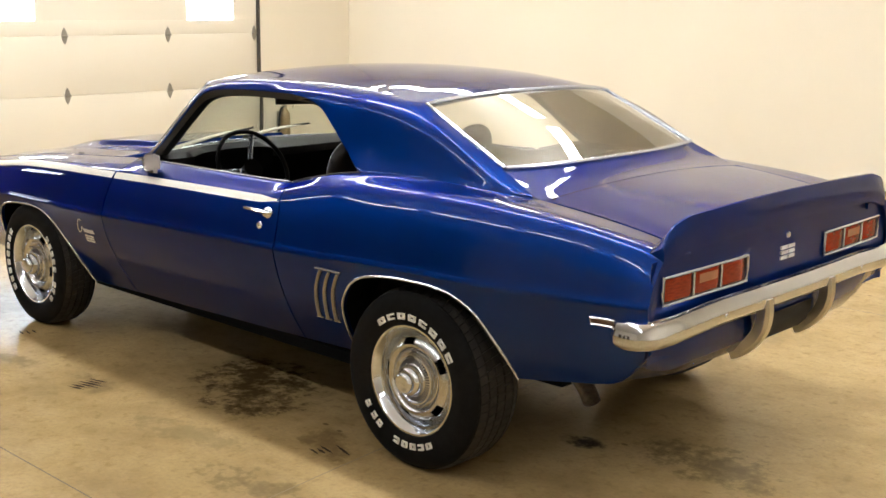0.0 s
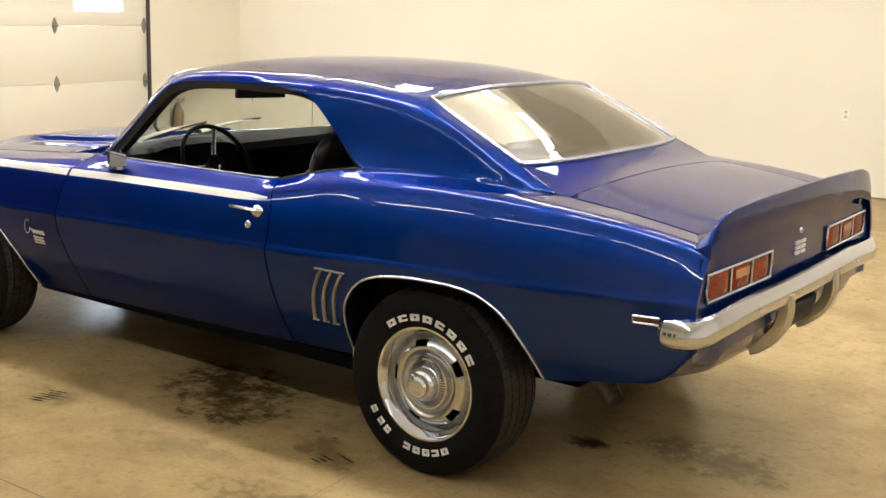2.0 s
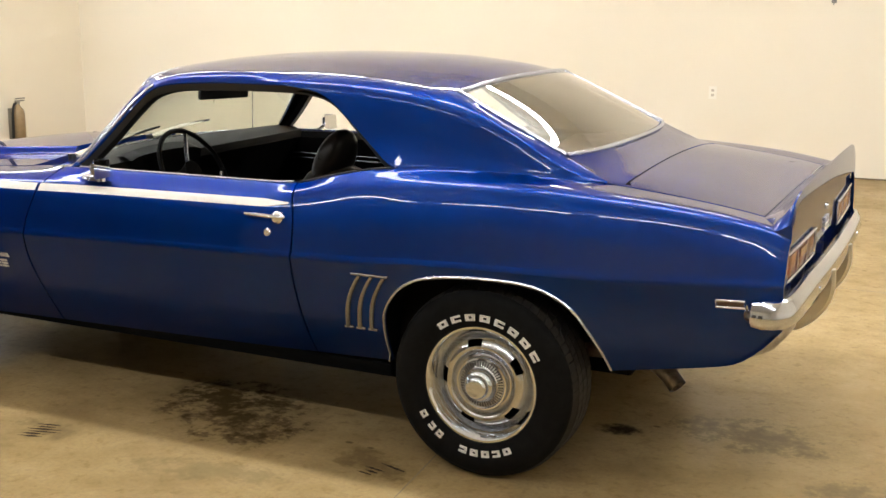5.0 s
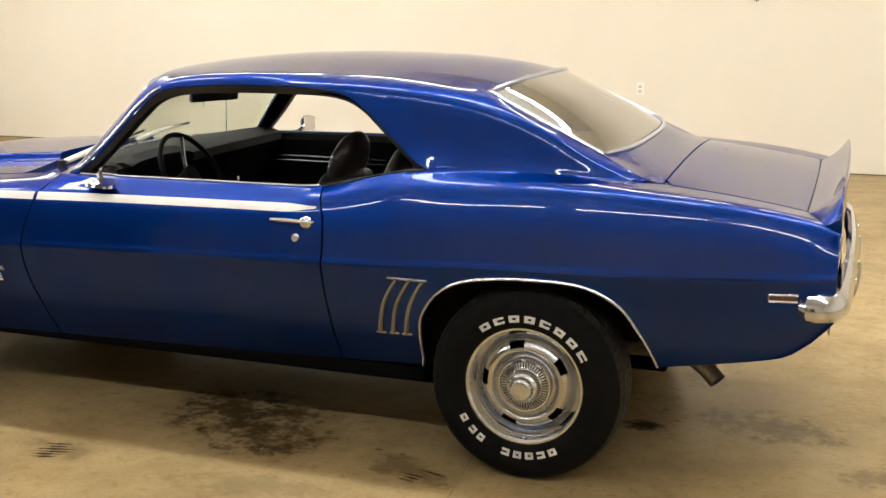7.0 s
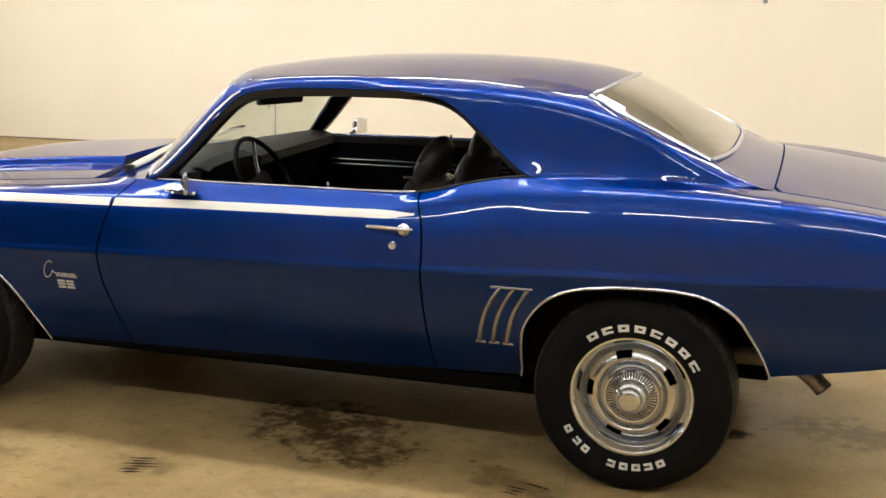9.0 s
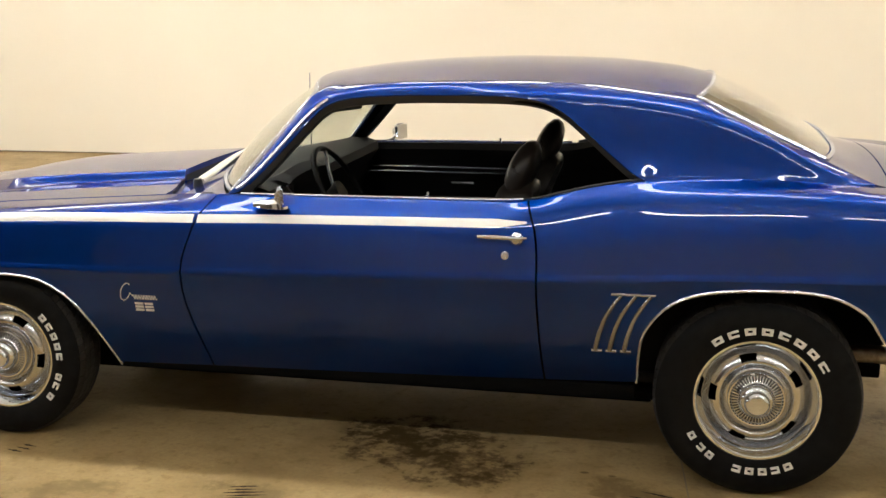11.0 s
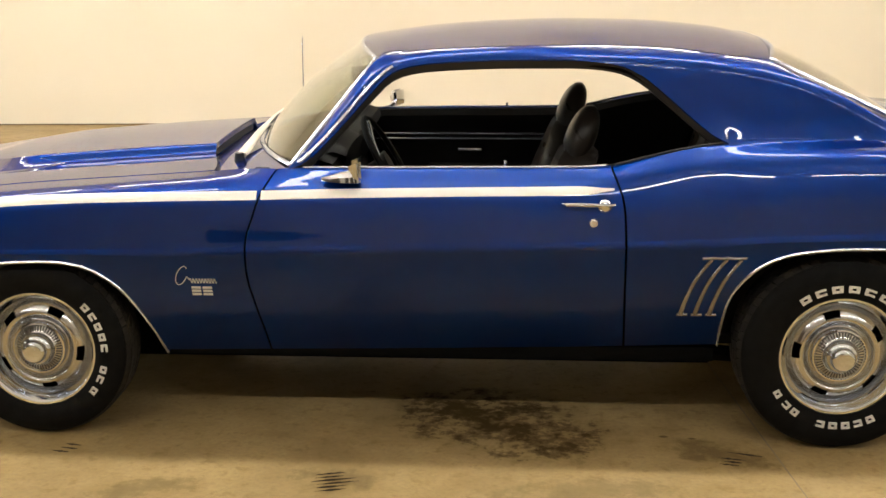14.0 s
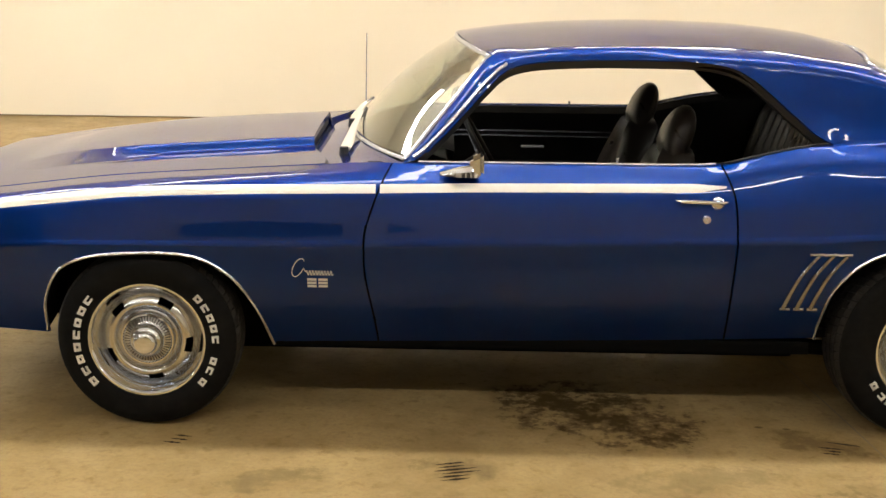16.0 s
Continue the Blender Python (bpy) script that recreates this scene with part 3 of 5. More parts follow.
# ---- roof, pillars and sails
J = Curve2((-0.49, 0.738, 0.948), (-0.426, 0.716, 1.012), (-0.33, 0.680, 1.132), (-0.245, 0.634, 1.245), (-0.2, 0.600, 1.296), (-0.15, 0.575, 1.316), (-0.08, 0.562, 1.326), (0.0, 0.560, 1.335),
           (0.25, 0.560, 1.346), (0.5, 0.560, 1.350), (0.75, 0.560, 1.343), (1.0, 0.566, 1.317), (1.14, 0.575, 1.294), (1.25, 0.586, 1.245), (1.4, 0.600, 1.175), (1.56, 0.615, 1.100),
           (1.65, 0.632, 1.058), (1.72, 0.648, 1.026))
D = Curve2((-0.49, 0.763, 0.938), (-0.44, 0.754, 0.955), (-0.40, 0.747, 0.990), (-0.328, 0.728, 1.062), (-0.26, 0.706, 1.137), (-0.195, 0.684, 1.208), (-0.15, 0.672, 1.250), (-0.10, 0.664, 1.271),
           (-0.04, 0.666, 1.283), (0.055, 0.667, 1.291), (0.25, 0.668, 1.298), (0.45, 0.670, 1.299), (0.55, 0.658, 1.294), (0.633, 0.661, 1.280), (0.695, 0.672, 1.252), (0.766, 0.692, 1.198),
           (0.873, 0.724, 1.108), (0.948, 0.747, 1.051), (0.985, 0.757, 1.034))
R = Curve2((-0.49, 0.756, 0.945), (-0.40, 0.736, 1.025), (-0.30, 0.706, 1.135), (-0.22, 0.672, 1.230), (-0.15, 0.642, 1.285), (-0.08, 0.630, 1.310), (0.05, 0.628, 1.326), (0.25, 0.630, 1.335), (0.45, 0.632, 1.337),
           (0.65, 0.628, 1.333), (0.85, 0.633, 1.320), (1.06, 0.642, 1.290), (1.234, 0.655, 1.240), (1.335, 0.666, 1.196), (1.436, 0.676, 1.142), (1.52, 0.685, 1.094), (1.60, 0.688, 1.058), (1.72, 0.652, 1.023))
crown = Curve1((-0.2, 1.333), (0.0, 1.364), (0.25, 1.386), (0.5, 1.394), (0.75, 1.389), (1.0, 1.365), (1.14, 1.333))


sail_w = Curve1((0.90, 0.815), (0.94, 0.800), (1.0, 0.795), (1.020, 0.779), (1.035, 0.7665), (1.052, 0.758), (1.075, 0.7505), (1.12, 0.738), (1.20, 0.7185), (1.26, 0.7025), (1.30, 0.691), (1.345, 0.677))


def sail(x, z):
    flare = 0.0072 * math.exp(-((x - 0.972) / 0.080) ** 2) * smooth((1.150 - z) / 0.115)
    return sail_w(z) - 0.052 * max(0.0, (x - 0.65) / 0.85) ** 1.5 + flare


def low_edge(x):
    if x < 0.30:
        return D(x)
    d = D(x) if x < 0.985 else top(x)
    k = smooth((x - 0.30) / 0.25) * (1 - smooth((x - 1.58) / 0.14))
    return np.array((lerp(d[0], sail(x, d[1]), k), d[1]))


def roof_side(xs, sgn, inset=0.0):
    rows = []
    for x in xs:
        j, r, d = J(x), R(x), low_edge(x)
        size = np.linalg.norm(d - r)
        k = smooth((x - 0.30) / 0.25) * (1 - smooth((x - 1.58) / 0.14))
        over = max(0.0, sail(x, r[1]) - r[0])
        a = lerp(j, r, 0.55) + np.array((0.001, 0.002)) * smooth(np.linalg.norm(r - j) / 0.06)
        mids = []
        for f in (0.03, 0.06, 0.10, 0.15, 0.22, 0.35, 0.5, 0.65, 0.8):
            p = lerp(r, d, f) + np.array((0.6, 0.8)) * (0.0045 * math.sin(math.pi * f) * (1 - k) * smooth((x + 0.2) / 0.12))
            near = max(0.0, 1 - (r[1] - p[1]) / 0.042)
            mids.append(np.array((lerp(p[0], sail(x, p[1]) - over * near ** 2.2, k), p[1])))
        pts = spline([j, a, r], 6) + spline([r] + mids + [d], 26)[1:]
        rows.append([(x, sgn * (w - inset), z - inset * 0.6) for w, z in pts])
    return rows


XS_A = stations(-0.49, -0.2, 0.015)
XS_R = stations(-0.2, 1.14, 0.03, [0.985])
X14 = min(XS_SAIL, key=lambda v: abs(v - 1.14))
XS_R = [x for x in XS_R if x < 0.98] + [x for x in XS_SAIL if x <= X14]
XS_B = [x for x in XS_SAIL if x >= X14]
XS_SIDE = XS_A[:-1] + XS_R[:-1] + XS_B


def roof_top(inset=0.0):
    rows = []
    fs = [-1 + k / 10 for k in range(21)]
    for x in XS_R:
        s = (x + 0.2) / (X14 + 0.2)
        wj, zj = J(x)
        zc = crown(x)
        row = []
        for f in fs:
            af = abs(f)
            xx = lerp(-0.2 - 0.10 * (1 - f * f), X14 + 0.06 * (1 - f * f), s)
            row.append((xx, f * (wj - inset), lerp(zj, zc, 1 - af ** 2.1) - inset * 0.6))
        rows.append(row)
    return rows


def body_shell():
    bm = bmesh.new()
    grid(bm, roof_top())
    for sgn in (-1, 1):
        grid(bm, roof_side(XS_SIDE, sgn))
        clean = stations(0.64, 0.985, 0.03, r_extra)[:-1] + XS_SAIL + stations(1.72, 2.345, 0.03, r_extra)[1:]
        grid(bm, side_panel(clean, sgn, warp_q))
    bmesh.ops.remove_doubles(bm, verts=bm.verts, dist=0.0006)
    fold(bm, lambda co: (0, 0, -0.022) if co.x > 1.7 and abs(co.y) < 0.68 and co.z > 0.8 else (0, -math.copysign(min(0.018, abs(co.y)), co.y), -0.004 if co.z > 0.9 else 0))
    return part("body_shell", bm, paint, car, "blue roof, rear pillars and quarter panels", sharp=50)


shell = body_shell()
fenders = {s: fender(s) for s in (-1, 1)}
doors = {s: door(s) for s in (-1, 1)}

# ---- hood with a raised cowl-induction scoop
scoop = Curve1((-2.26, 0.752), (-1.99, 0.826), (-1.75, 0.880), (-1.51, 0.914), (-1.27, 0.933), (-1.03, 0.950), (-0.83, 0.963))


def hood_z(x, w):
    wt, zt = top(x)
    b = zt + 0.022 * (1 - (abs(w) / wt) ** 2)
    up = smooth((0.372 - abs(w)) / 0.038) * smooth((x + 2.15) / 0.35)
    s = max(scoop(x) - 0.006 * (w / 0.33) ** 2, b)
    return lerp(b, s, up)


def hood_rear(w):
    return -0.845 + 0.075 * smooth((abs(w) - 0.30) / 0.36)


bm = bmesh.new()
ws = sorted(set([round(-0.665 + 1.33 * k / 38, 4) for k in range(39)] + [s * v for s in (-1, 1) for v in (0.326, 0.333, 0.339, 0.345, 0.351, 0.357, 0.363, 0.369, 0.375, 0.382)]))
rows = []
for k in range(45):
    u = k / 44
    row = []
    for w in ws:
        x = lerp(-2.26, hood_rear(w), u)
        ww = w / 0.665 * (top(x)[0] - 0.013)
        if abs(w) < 0.39:
            ww = w * lerp(0.62, 1.0, smooth((x + 2.2) / 1.0))
        row.append((x, ww, hood_z(x, ww)))
    rows.append(row)
grid(bm, rows)
fold(bm, lambda co: (0, 0, -0.022))
hood = part("hood", bm, paint, car, "blue hood with raised rear-facing scoop", sharp=50)
bm = bmesh.new()
grid(bm, [[(-0.848, w, 0.908 + 0.0 * w), (-0.848, w, hood_z(-0.85, w) - 0.012)] for w in [-0.33 + 0.66 * k / 12 for k in range(13)]])
part("scoop_opening", bm, black, hood)

for sgn in (-1, 1):
    bm = bmesh.new()
    grid(bm, [[(x, sgn * (top(x)[0] - 0.016), top(x)[1] - 0.0045), (x, sgn * (top(x)[0] + 0.002), top(x)[1] - 0.0045)] for x in stations(-2.22, -0.76, 0.04)])
    part("hood_gap", bm, black, hood)
bm = bmesh.new()
grid(bm, [[(hood_rear(w) - 0.004, w, 0.900), (hood_rear(w) + 0.010, w, 0.9085)] for w in [-0.665 + 1.33 * k / 40 for k in range(41)]])
part("hood_gap", bm, black, hood)

# cowl panel below the windscreen
bm = bmesh.new()
rows = []
for k in range(9):
    u = k / 8
    row = []
    for i in range(25):
        f = -1 + i / 12
        xa = hood_rear(f * 0.68) + 0.008
        xb = -0.72 + 0.22 * f * f
        x = lerp(xa, xb, u)
        wt, zt = top(x)
        row.append((x, f * (wt - 0.004), lerp(0.905 + 0.01 * (1 - abs(f)), lerp(0.952, 0.940, f * f), u)))
    rows.append(row)
grid(bm, rows)
part("cowl_panel", bm, paint, car)


# ---- glass
def ws_point(f, v):
    """Windscreen: f across -1..1, v from base to header."""
    a = np.array((-0.71 + 0.225 * f * f, 0.735 * f, 0.955 - 0.008 * f * f))
    b = np.array((-0.305 + 0.105 * f * f, 0.598 * f, 1.322 - 0.026 * f * f))
    p = lerp(a, b, v)
    p[0] -= 0.030 * math.sin(math.pi * v) * (1 - f * f)
    p[2] += 0.018 * math.sin(math.pi * v) * (1 - f * f)
    return tuple(p)


def bl_point(f, v):
    """Rear window: v from base to roof."""
    s = abs(f) ** 3.2
    a = np.array((1.622 - 0.062 * s, 0.612 * f, 1.098 + 0.002 * s))
    b = np.array((1.196 - 0.056 * s, 0.573 * f, 1.326 - 0.032 * s))
    p = lerp(a, b, v)
    p[2] += 0.016 * math.sin(math.pi * v) * (1 - s)
    return tuple(p)


def screen(name, fun, pane, label):
    bm = bmesh.new()
    # a slab five millimetres thick
    P = [[Vector(fun(-0.985 + 1.97 * i / 24, 0.02 + 0.96 * j / 12)) for i in range(25)] for j in range(13)]
    Q = []
    for j in range(13):
        row = []
        for i in range(25):
            du = P[j][min(i + 1, 24)] - P[j][max(i - 1, 0)]
            dv = P[min(j + 1, 12)][i] - P[max(j - 1, 0)][i]
            nv = du.cross(dv).normalized()
            row.append(P[j][i] - nv * math.copysign(0.005, nv.z))
        Q.append(row)
    a, q = grid(bm, P), grid(bm, Q)
    ea = a[0] + [r[-1] for r in a[1:]] + a[-1][-2::-1] + [r[0] for r in a[-2:0:-1]]
    eq = q[0] + [r[-1] for r in q[1:]] + q[-1][-2::-1] + [r[0] for r in q[-2:0:-1]]
    for k in range(len(ea)):
        bm.faces.new((ea[k], ea[(k + 1) % len(ea)], eq[(k + 1) % len(ea)], eq[k]))
    ob = part(name, bm, pane, car, label, sharp=40)
    ob.visible_shadow = False
    return ob


windscreen = screen("windscreen", ws_point, glass, "lightly tinted curved windscreen glass")
rear_window = screen("rear_window", bl_point, rear_glass, "lightly tinted curved rear window glass")


def moulding(name, fun, parent, r, lift, sides_only=False):
    bm = bmesh.new()
    edge = [(-1, v / 12) for v in range(13)] + [(-1 + i / 12, 1) for i in range(1, 25)] + [(1, 1 - v / 12) for v in range(1, 13)] + [(1 - i / 12, 0) for i in range(1, 24)]
    pts = [Vector(fun(f, v)) + Vector(lift) for f, v in edge]
    pts.append(pts[0])
    tube(bm, pts, r, 8, False)
    return part(name, bm, bright, parent, "polished bright window moulding")


moulding("moulding", ws_point, windscreen, 0.0095, (-0.002, 0, -0.001))
moulding("moulding", bl_point, rear_window, 0.0080, (0.003, 0, 0.001))

# window opening: black seal and a slim bright drip rail, each side
for sgn in (-1, 1):
    xs = [x for x in XS_SIDE if -0.45 <= x <= 0.985]
    bm = bmesh.new()
    grid(bm, [[(x, sgn * (D(x)[0] + 0.0015), D(x)[1] + 0.002), (x, sgn * (D(x)[0] - 0.009), D(x)[1] - 0.030), (x, sgn * (D(x)[0] - 0.05), D(x)[1] - 0.034)] for x in xs])
    part("window_seal", bm, seal, shell)
    bm = bmesh.new()
    tube(bm, [(x, sgn * (D(x)[0] + 0.003), D(x)[1] + 0.001) for x in xs if x > -0.42], 0.0045, 6)
    part("window_trim", bm, paint, shell)
    bm = bmesh.new()
    xs2 = [x for x in XS_SIDE if -0.46 <= x <= -0.13]
    tube(bm, [(x, sgn * (lerp(R(x), D(x), 0.45)[0] + 0.003), lerp(R(x), D(x), 0.45)[1]) for x in xs2], 0.0075, 6)
    part("pillar_trim", bm, bright, shell, "slim bright trim along the windscreen pillar")
    bm = bmesh.new()
    xs3 = stations(-0.44, 0.58, 0.05)
    tube(bm, [(x, sgn * (top(x)[0] - 0.006), top(x)[1] + 0.003) for x in xs3], 0.005, 6)
    part("sill_trim", bm, bright, doors[sgn], "slim bright strip along the window sill")
    bm = bmesh.new()
    xs3 = stations(0.61, 0.985, 0.04)
    tube(bm, [(x, sgn * (top(x)[0] - 0.004), top(x)[1] + 0.003) for x in xs3], 0.0045, 6)
    part("sill_trim", bm, seal, shell)

# ---- deck: filler panel and lid
def deck_z(x, w):
    wt, zt = top(x)
    return zt + lerp(0.034, 0.014, (x - 1.77) / 0.47) * (1 - (abs(w) / wt) ** 2)


bm = bmesh.new()
rows = []
for k in range(11):
    s = k / 10
    row = []
    for i in range(25):
        f = -1 + i / 12
        a = np.array(bl_point(f, 0)) + np.array((0, 0, -0.004))
        x1 = 1.772 + 0.012 * (1 - f * f)
        b = np.array((x1, f * 0.645, deck_z(x1, f * 0.645)))
        p = lerp(a, b, s)
        p[2] -= 0.010 * math.sin(math.pi * s)
        if abs(f) > 0.999:
            x = min(p[0], 1.72)
            p = np.array((p[0], math.copysign(J(x)[0] if p[0] < 1.72 else 0.648, f), J(x)[1] if p[0] < 1.72 else lerp(1.026, 1.014, (p[0] - 1.72) / 0.05)))
        row.append(tuple(p))
    rows.append(row)
grid(bm, rows)
part("rear_deck_filler", bm, paint, shell)

bm = bmesh.new()
rows = []
for k in range(19):
    s = k / 18
    row = []
    for i in range(27):
        f = -1 + i / 13
        x = lerp(1.778 + 0.012 * (1 - f * f) + 0.05 * max(0, abs(f) - 0.93) / 0.07 * 0.5, 2.2335 + 0.012 * (1 - (f * 0.642 / 0.8) ** 2), s)
        w = f * 0.639
        row.append((x, w, deck_z(x, w)))
    rows.append(row)
grid(bm, rows)
fold(bm, lambda co: (0, 0, -0.02))
lid = part("deck_lid", bm, paint, car, sharp=50)

for sgn in (-1, 1):
    bm = bmesh.new()
    grid(bm, [[(x, sgn * 0.638, deck_z(x, 0.642) - 0.005), (x, sgn * 0.652, deck_z(x, 0.642) - 0.005)] for x in stations(1.79, 2.235, 0.04)])
    part("lid_gap", bm, black, lid)

bm = bmesh.new()
rows = []
for k in range(41):
    w = -0.64 + 1.28 * k / 40
    x = 2.2345 + 0.012 * (1 - (w / 0.8) ** 2)
    rows.append([(x - 0.0035, w, deck_z(x, w) + 0.0008), (x + 0.0025, w, deck_z(x, w) + 0.0008)])
grid(bm, rows)
part("lid_gap", bm, black, lid)
for sgn in (-1, 1):
    bm = bmesh.new()
    grid(bm, [[(x, sgn * w, deck_z(x, w) - 0.006) for w in (0.60, 0.655)] for x in (1.71, 1.75, 1.79, 1.83)])
    part("lid_corner", bm, paint, shell)

# ---- spoiler
bm = bmesh.new()
rows = []
SP = [(2.235, -0.012), (2.236, 0.000), (2.266, 0.014), (2.291, 0.033), (2.314, 0.056), (2.330, 0.081), (2.337, 0.092), (2.343, 0.090), (2.346, 0.074), (2.347, 0.030), (2.347, 0.000), (2.346, -0.020)]
for k in range(61):
    w = -0.795 + 1.59 * k / 60
    aw = abs(w)
    h = 1.0 if aw < 0.735 else math.sqrt(max(0.0, 1 - ((aw - 0.735) / 0.064) ** 2))
    base = lerp(deck_z(2.236, min(aw, 0.65)) - 0.001, 0.922, smooth((aw - 0.64) / 0.16))
    shift = 0.012 * (1 - (w / 0.8) ** 2)
    toe = 0.045 * smooth((aw - 0.66) / 0.13)
    rows.append([(x + shift + (toe if i < 3 else 0) * (1 - i / 3), w, base + (z * (0.08 + 0.92 * h) if z > 0 else z)) for i, (x, z) in enumerate(SP)])
vs = grid(bm, rows)
bm.faces.new(vs[0])
bm.faces.new(vs[-1][::-1])
spoiler = part("spoiler", bm, paint, lid, "blue rear lip spoiler", sharp=40)

# ---- tail panel, lamps, bumper
def tail_x(w):
    return 2.334 + 0.014 * (1 - (w / 0.8) ** 2)


bm = bmesh.new()
rows = []
for k in range(33):
    w = -0.845 + 1.69 * k / 32
    o = 0.03 * smooth((abs(w) - 0.79) / 0.05)
    rows.append([(tail_x(w) + o * 0.3 - 0.006, w, z) for z in (0.60, 0.70, 0.76, 0.80, 0.86, 0.90, 0.918, lerp(0.946, 0.915, smooth((abs(w) - 0.64) / 0.16)))])
grid(bm, rows)
tail = part("tail_panel", bm, paint, car)
# lower valance, tucked under like the quarters' lower edge
bm = bmesh.new()
rows = []
for k in range(49):
    f = -1 + k / 24
    e = smooth((abs(f) - 0.72) / 0.28)
    row = []
    for oc, zc, oe, we, ze in ((0.004, 0.668, 0.004, 0.852, 0.668), (0.006, 0.620, -0.006, 0.847, 0.620), (-0.010, 0.565, -0.052, 0.832, 0.568), (-0.048, 0.515, -0.132, 0.814, 0.508), (-0.140, 0.485, -0.215, 0.803, 0.487)):
        row.append((tail_x(f * 0.84) + lerp(oc, oe, e), f * we, lerp(zc, ze, e)))
    rows.append(row)
grid(bm, rows)
part("rear_valance", bm, paint, car)


def tail_lamp(sgn):
    """Three-segment lamp in a bright frame."""
    z0, z1, zc = 0.776, 0.862, 0.819
    wa, wb = 0.285, 0.773
    def P(w, z, o):
        return (tail_x(w) + o - 0.005, sgn * w, z)
    bm = bmesh.new()
    lamp = None
    # housing behind the lenses
    grid(bm, [[P(w, z0, 0.001), P(w, z1, 0.001)] for w in [wa + (wb - wa) * k / 8 for k in range(9)]])
    lamp = part("tail_lamp", bm, black, car, "red three-segment tail lamp in bright frame", True)
    cuts = [wa + (wb - wa) * c for c in (0.02, 0.335, 0.665, 0.98)]
    for i in range(3):
        bm = bmesh.new()
        a, b = cuts[i] + 0.004, cuts[i + 1] - 0.004
        rows = []
        for k in range(7):
            u = k / 6
            w = lerp(a, b, u)
            rim = 0.002 if k in (0, 6) else 0.008
            rows.append([P(w, z0 + 0.006, 0.002), P(w, z0 + 0.010, rim), P(w, zc, rim + 0.001), P(w, z1 - 0.010, rim), P(w, z1 - 0.006, 0.002)])
        grid(bm, rows)
        part("lens", bm, lens, lamp)
        if i == 1:
            bm = bmesh.new()
            a2, b2 = lerp(a, b, 0.15), lerp(a, b, 0.85)
            grid(bm, [[P(w, zc - 0.002, 0.0105), P(w, z1 - 0.016, 0.0105)] for w in (a2, lerp(a2, b2, 0.5), b2)])
            part("reverse_lamp", bm, reverse_lens, lamp, "pale reversing lens")
    bm = bmesh.new()
    ring = [P(lerp(wa, wb, k / 8), z1, 0.006) for k in range(9)] + [P(wb + 0.004, zc, 0.004)] + [P(lerp(wb, wa, k / 8), z0, 0.006) for k in range(9)] + [P(wa - 0.002, zc, 0.006)]
    ring.append(ring[0])
    tube(bm, ring, 0.0055, 6, False)
    part("frame", bm, bright, lamp, "slim bright frame")
    for c in cuts[1:3]:
        bm = bmesh.new()
        tube(bm, [P(c, z0 + 0.003, 0.007), P(c, z1 - 0.003, 0.007)], 0.004, 6)
        part("divider", bm, bright, lamp)
    return lamp


for s in (-1, 1):
    tail_lamp(s)

# emblem of two bright angular shapes on the tail, and a key lock
def emblem_pair(parent, place, h, depth):
    """Two bright barred shapes side by side. place maps (u, v, out) to a point."""
    t = h * 0.25
    for k in (-1, 1):
        bm = bmesh.new()
        c = k * h * 0.56
        hw = h * 0.46
        for (u0, u1, v0, v1) in ((-hw, hw, 0.5 * h - t, 0.5 * h), (-hw, hw, -t / 2, t / 2), (-hw, hw, -0.5 * h, -0.5 * h + t)):
            q = [place(c + u, v, 0) for u, v in ((u0, v0), (u1, v0), (u1, v1), (u0, v1))]
            q2 = [place(c + u, v, depth) for u, v in ((u0, v0), (u1, v0), (u1, v1), (u0, v1))]
            a = [bm.verts.new(p) for p in q]
            b = [bm.verts.new(p) for p in q2]
            bm.faces.new(b)
            for i in range(4):
                bm.faces.new((a[i], a[(i + 1) % 4], b[(i + 1) % 4], b[i]))
        part("emblem", bm, badge_m, parent, "small bright raised emblem shape", True)


emblem_pair(tail, lambda u, v, o: (tail_x(u) - 0.006 + o, u, 0.833 + v), 0.048, 0.006)
bm = bmesh.new()
lathe(bm, [(0.0, 0.006), (0.010, 0.006), (0.012, 0.0)], 16)
ob = part("trunk_lock", bm, bright, tail)
ob.matrix_basis = pose(tail_x(0) - 0.006, 0.0, 0.893, 0, 0, -90)

# bumper: one chrome bar that wraps round the corners
def bumper_path(w):
    return 2.358 + 0.022 * (1 - (w / 0.8) ** 2)


bm = bmesh.new()
path = [(2.246, -0.884), (2.265, -0.892), (2.292, -0.892), (2.322, -0.881), (2.343, -0.856), (2.354, -0.82)] + [(bumper_path(w), w) for w in [-0.76 + 1.52 * k / 24 for k in range(25)]]
path += [(x, -w) for x, w in path[5::-1]]
PROF = [(-0.012, 0.040), (0.003, 0.045), (0.015, 0.040), (0.027, 0.018), (0.033, -0.008), (0.031, -0.028), (0.016, -0.043), (-0.012, -0.042)]
rows = []
for i, (x, y) in enumerate(path):
    a, b = path[max(i - 1, 0)], path[min(i + 1, len(path) - 1)]
    d = Vector((b[0] - a[0], b[1] - a[1], 0)).normalized()
    nrm = Vector((d.y, -d.x, 0))
    k = 0.55 if i in (0, len(path) - 1) else (0.88 if i in (1, len(path) - 2) else 1.0)
    zc = 0.717 - 0.017 * smooth((abs(y) - 0.45) / 0.42)
    rows.append([Vector((x, y, zc + q * k)) + nrm * (o * k) for o, q in PROF])
vs = grid(bm, rows)
bm.faces.new(vs[0])
bm.faces.new(vs[-1][::-1])
bumper = part("rear_bumper", bm, chrome, car, "chrome wrap-round rear bumper")
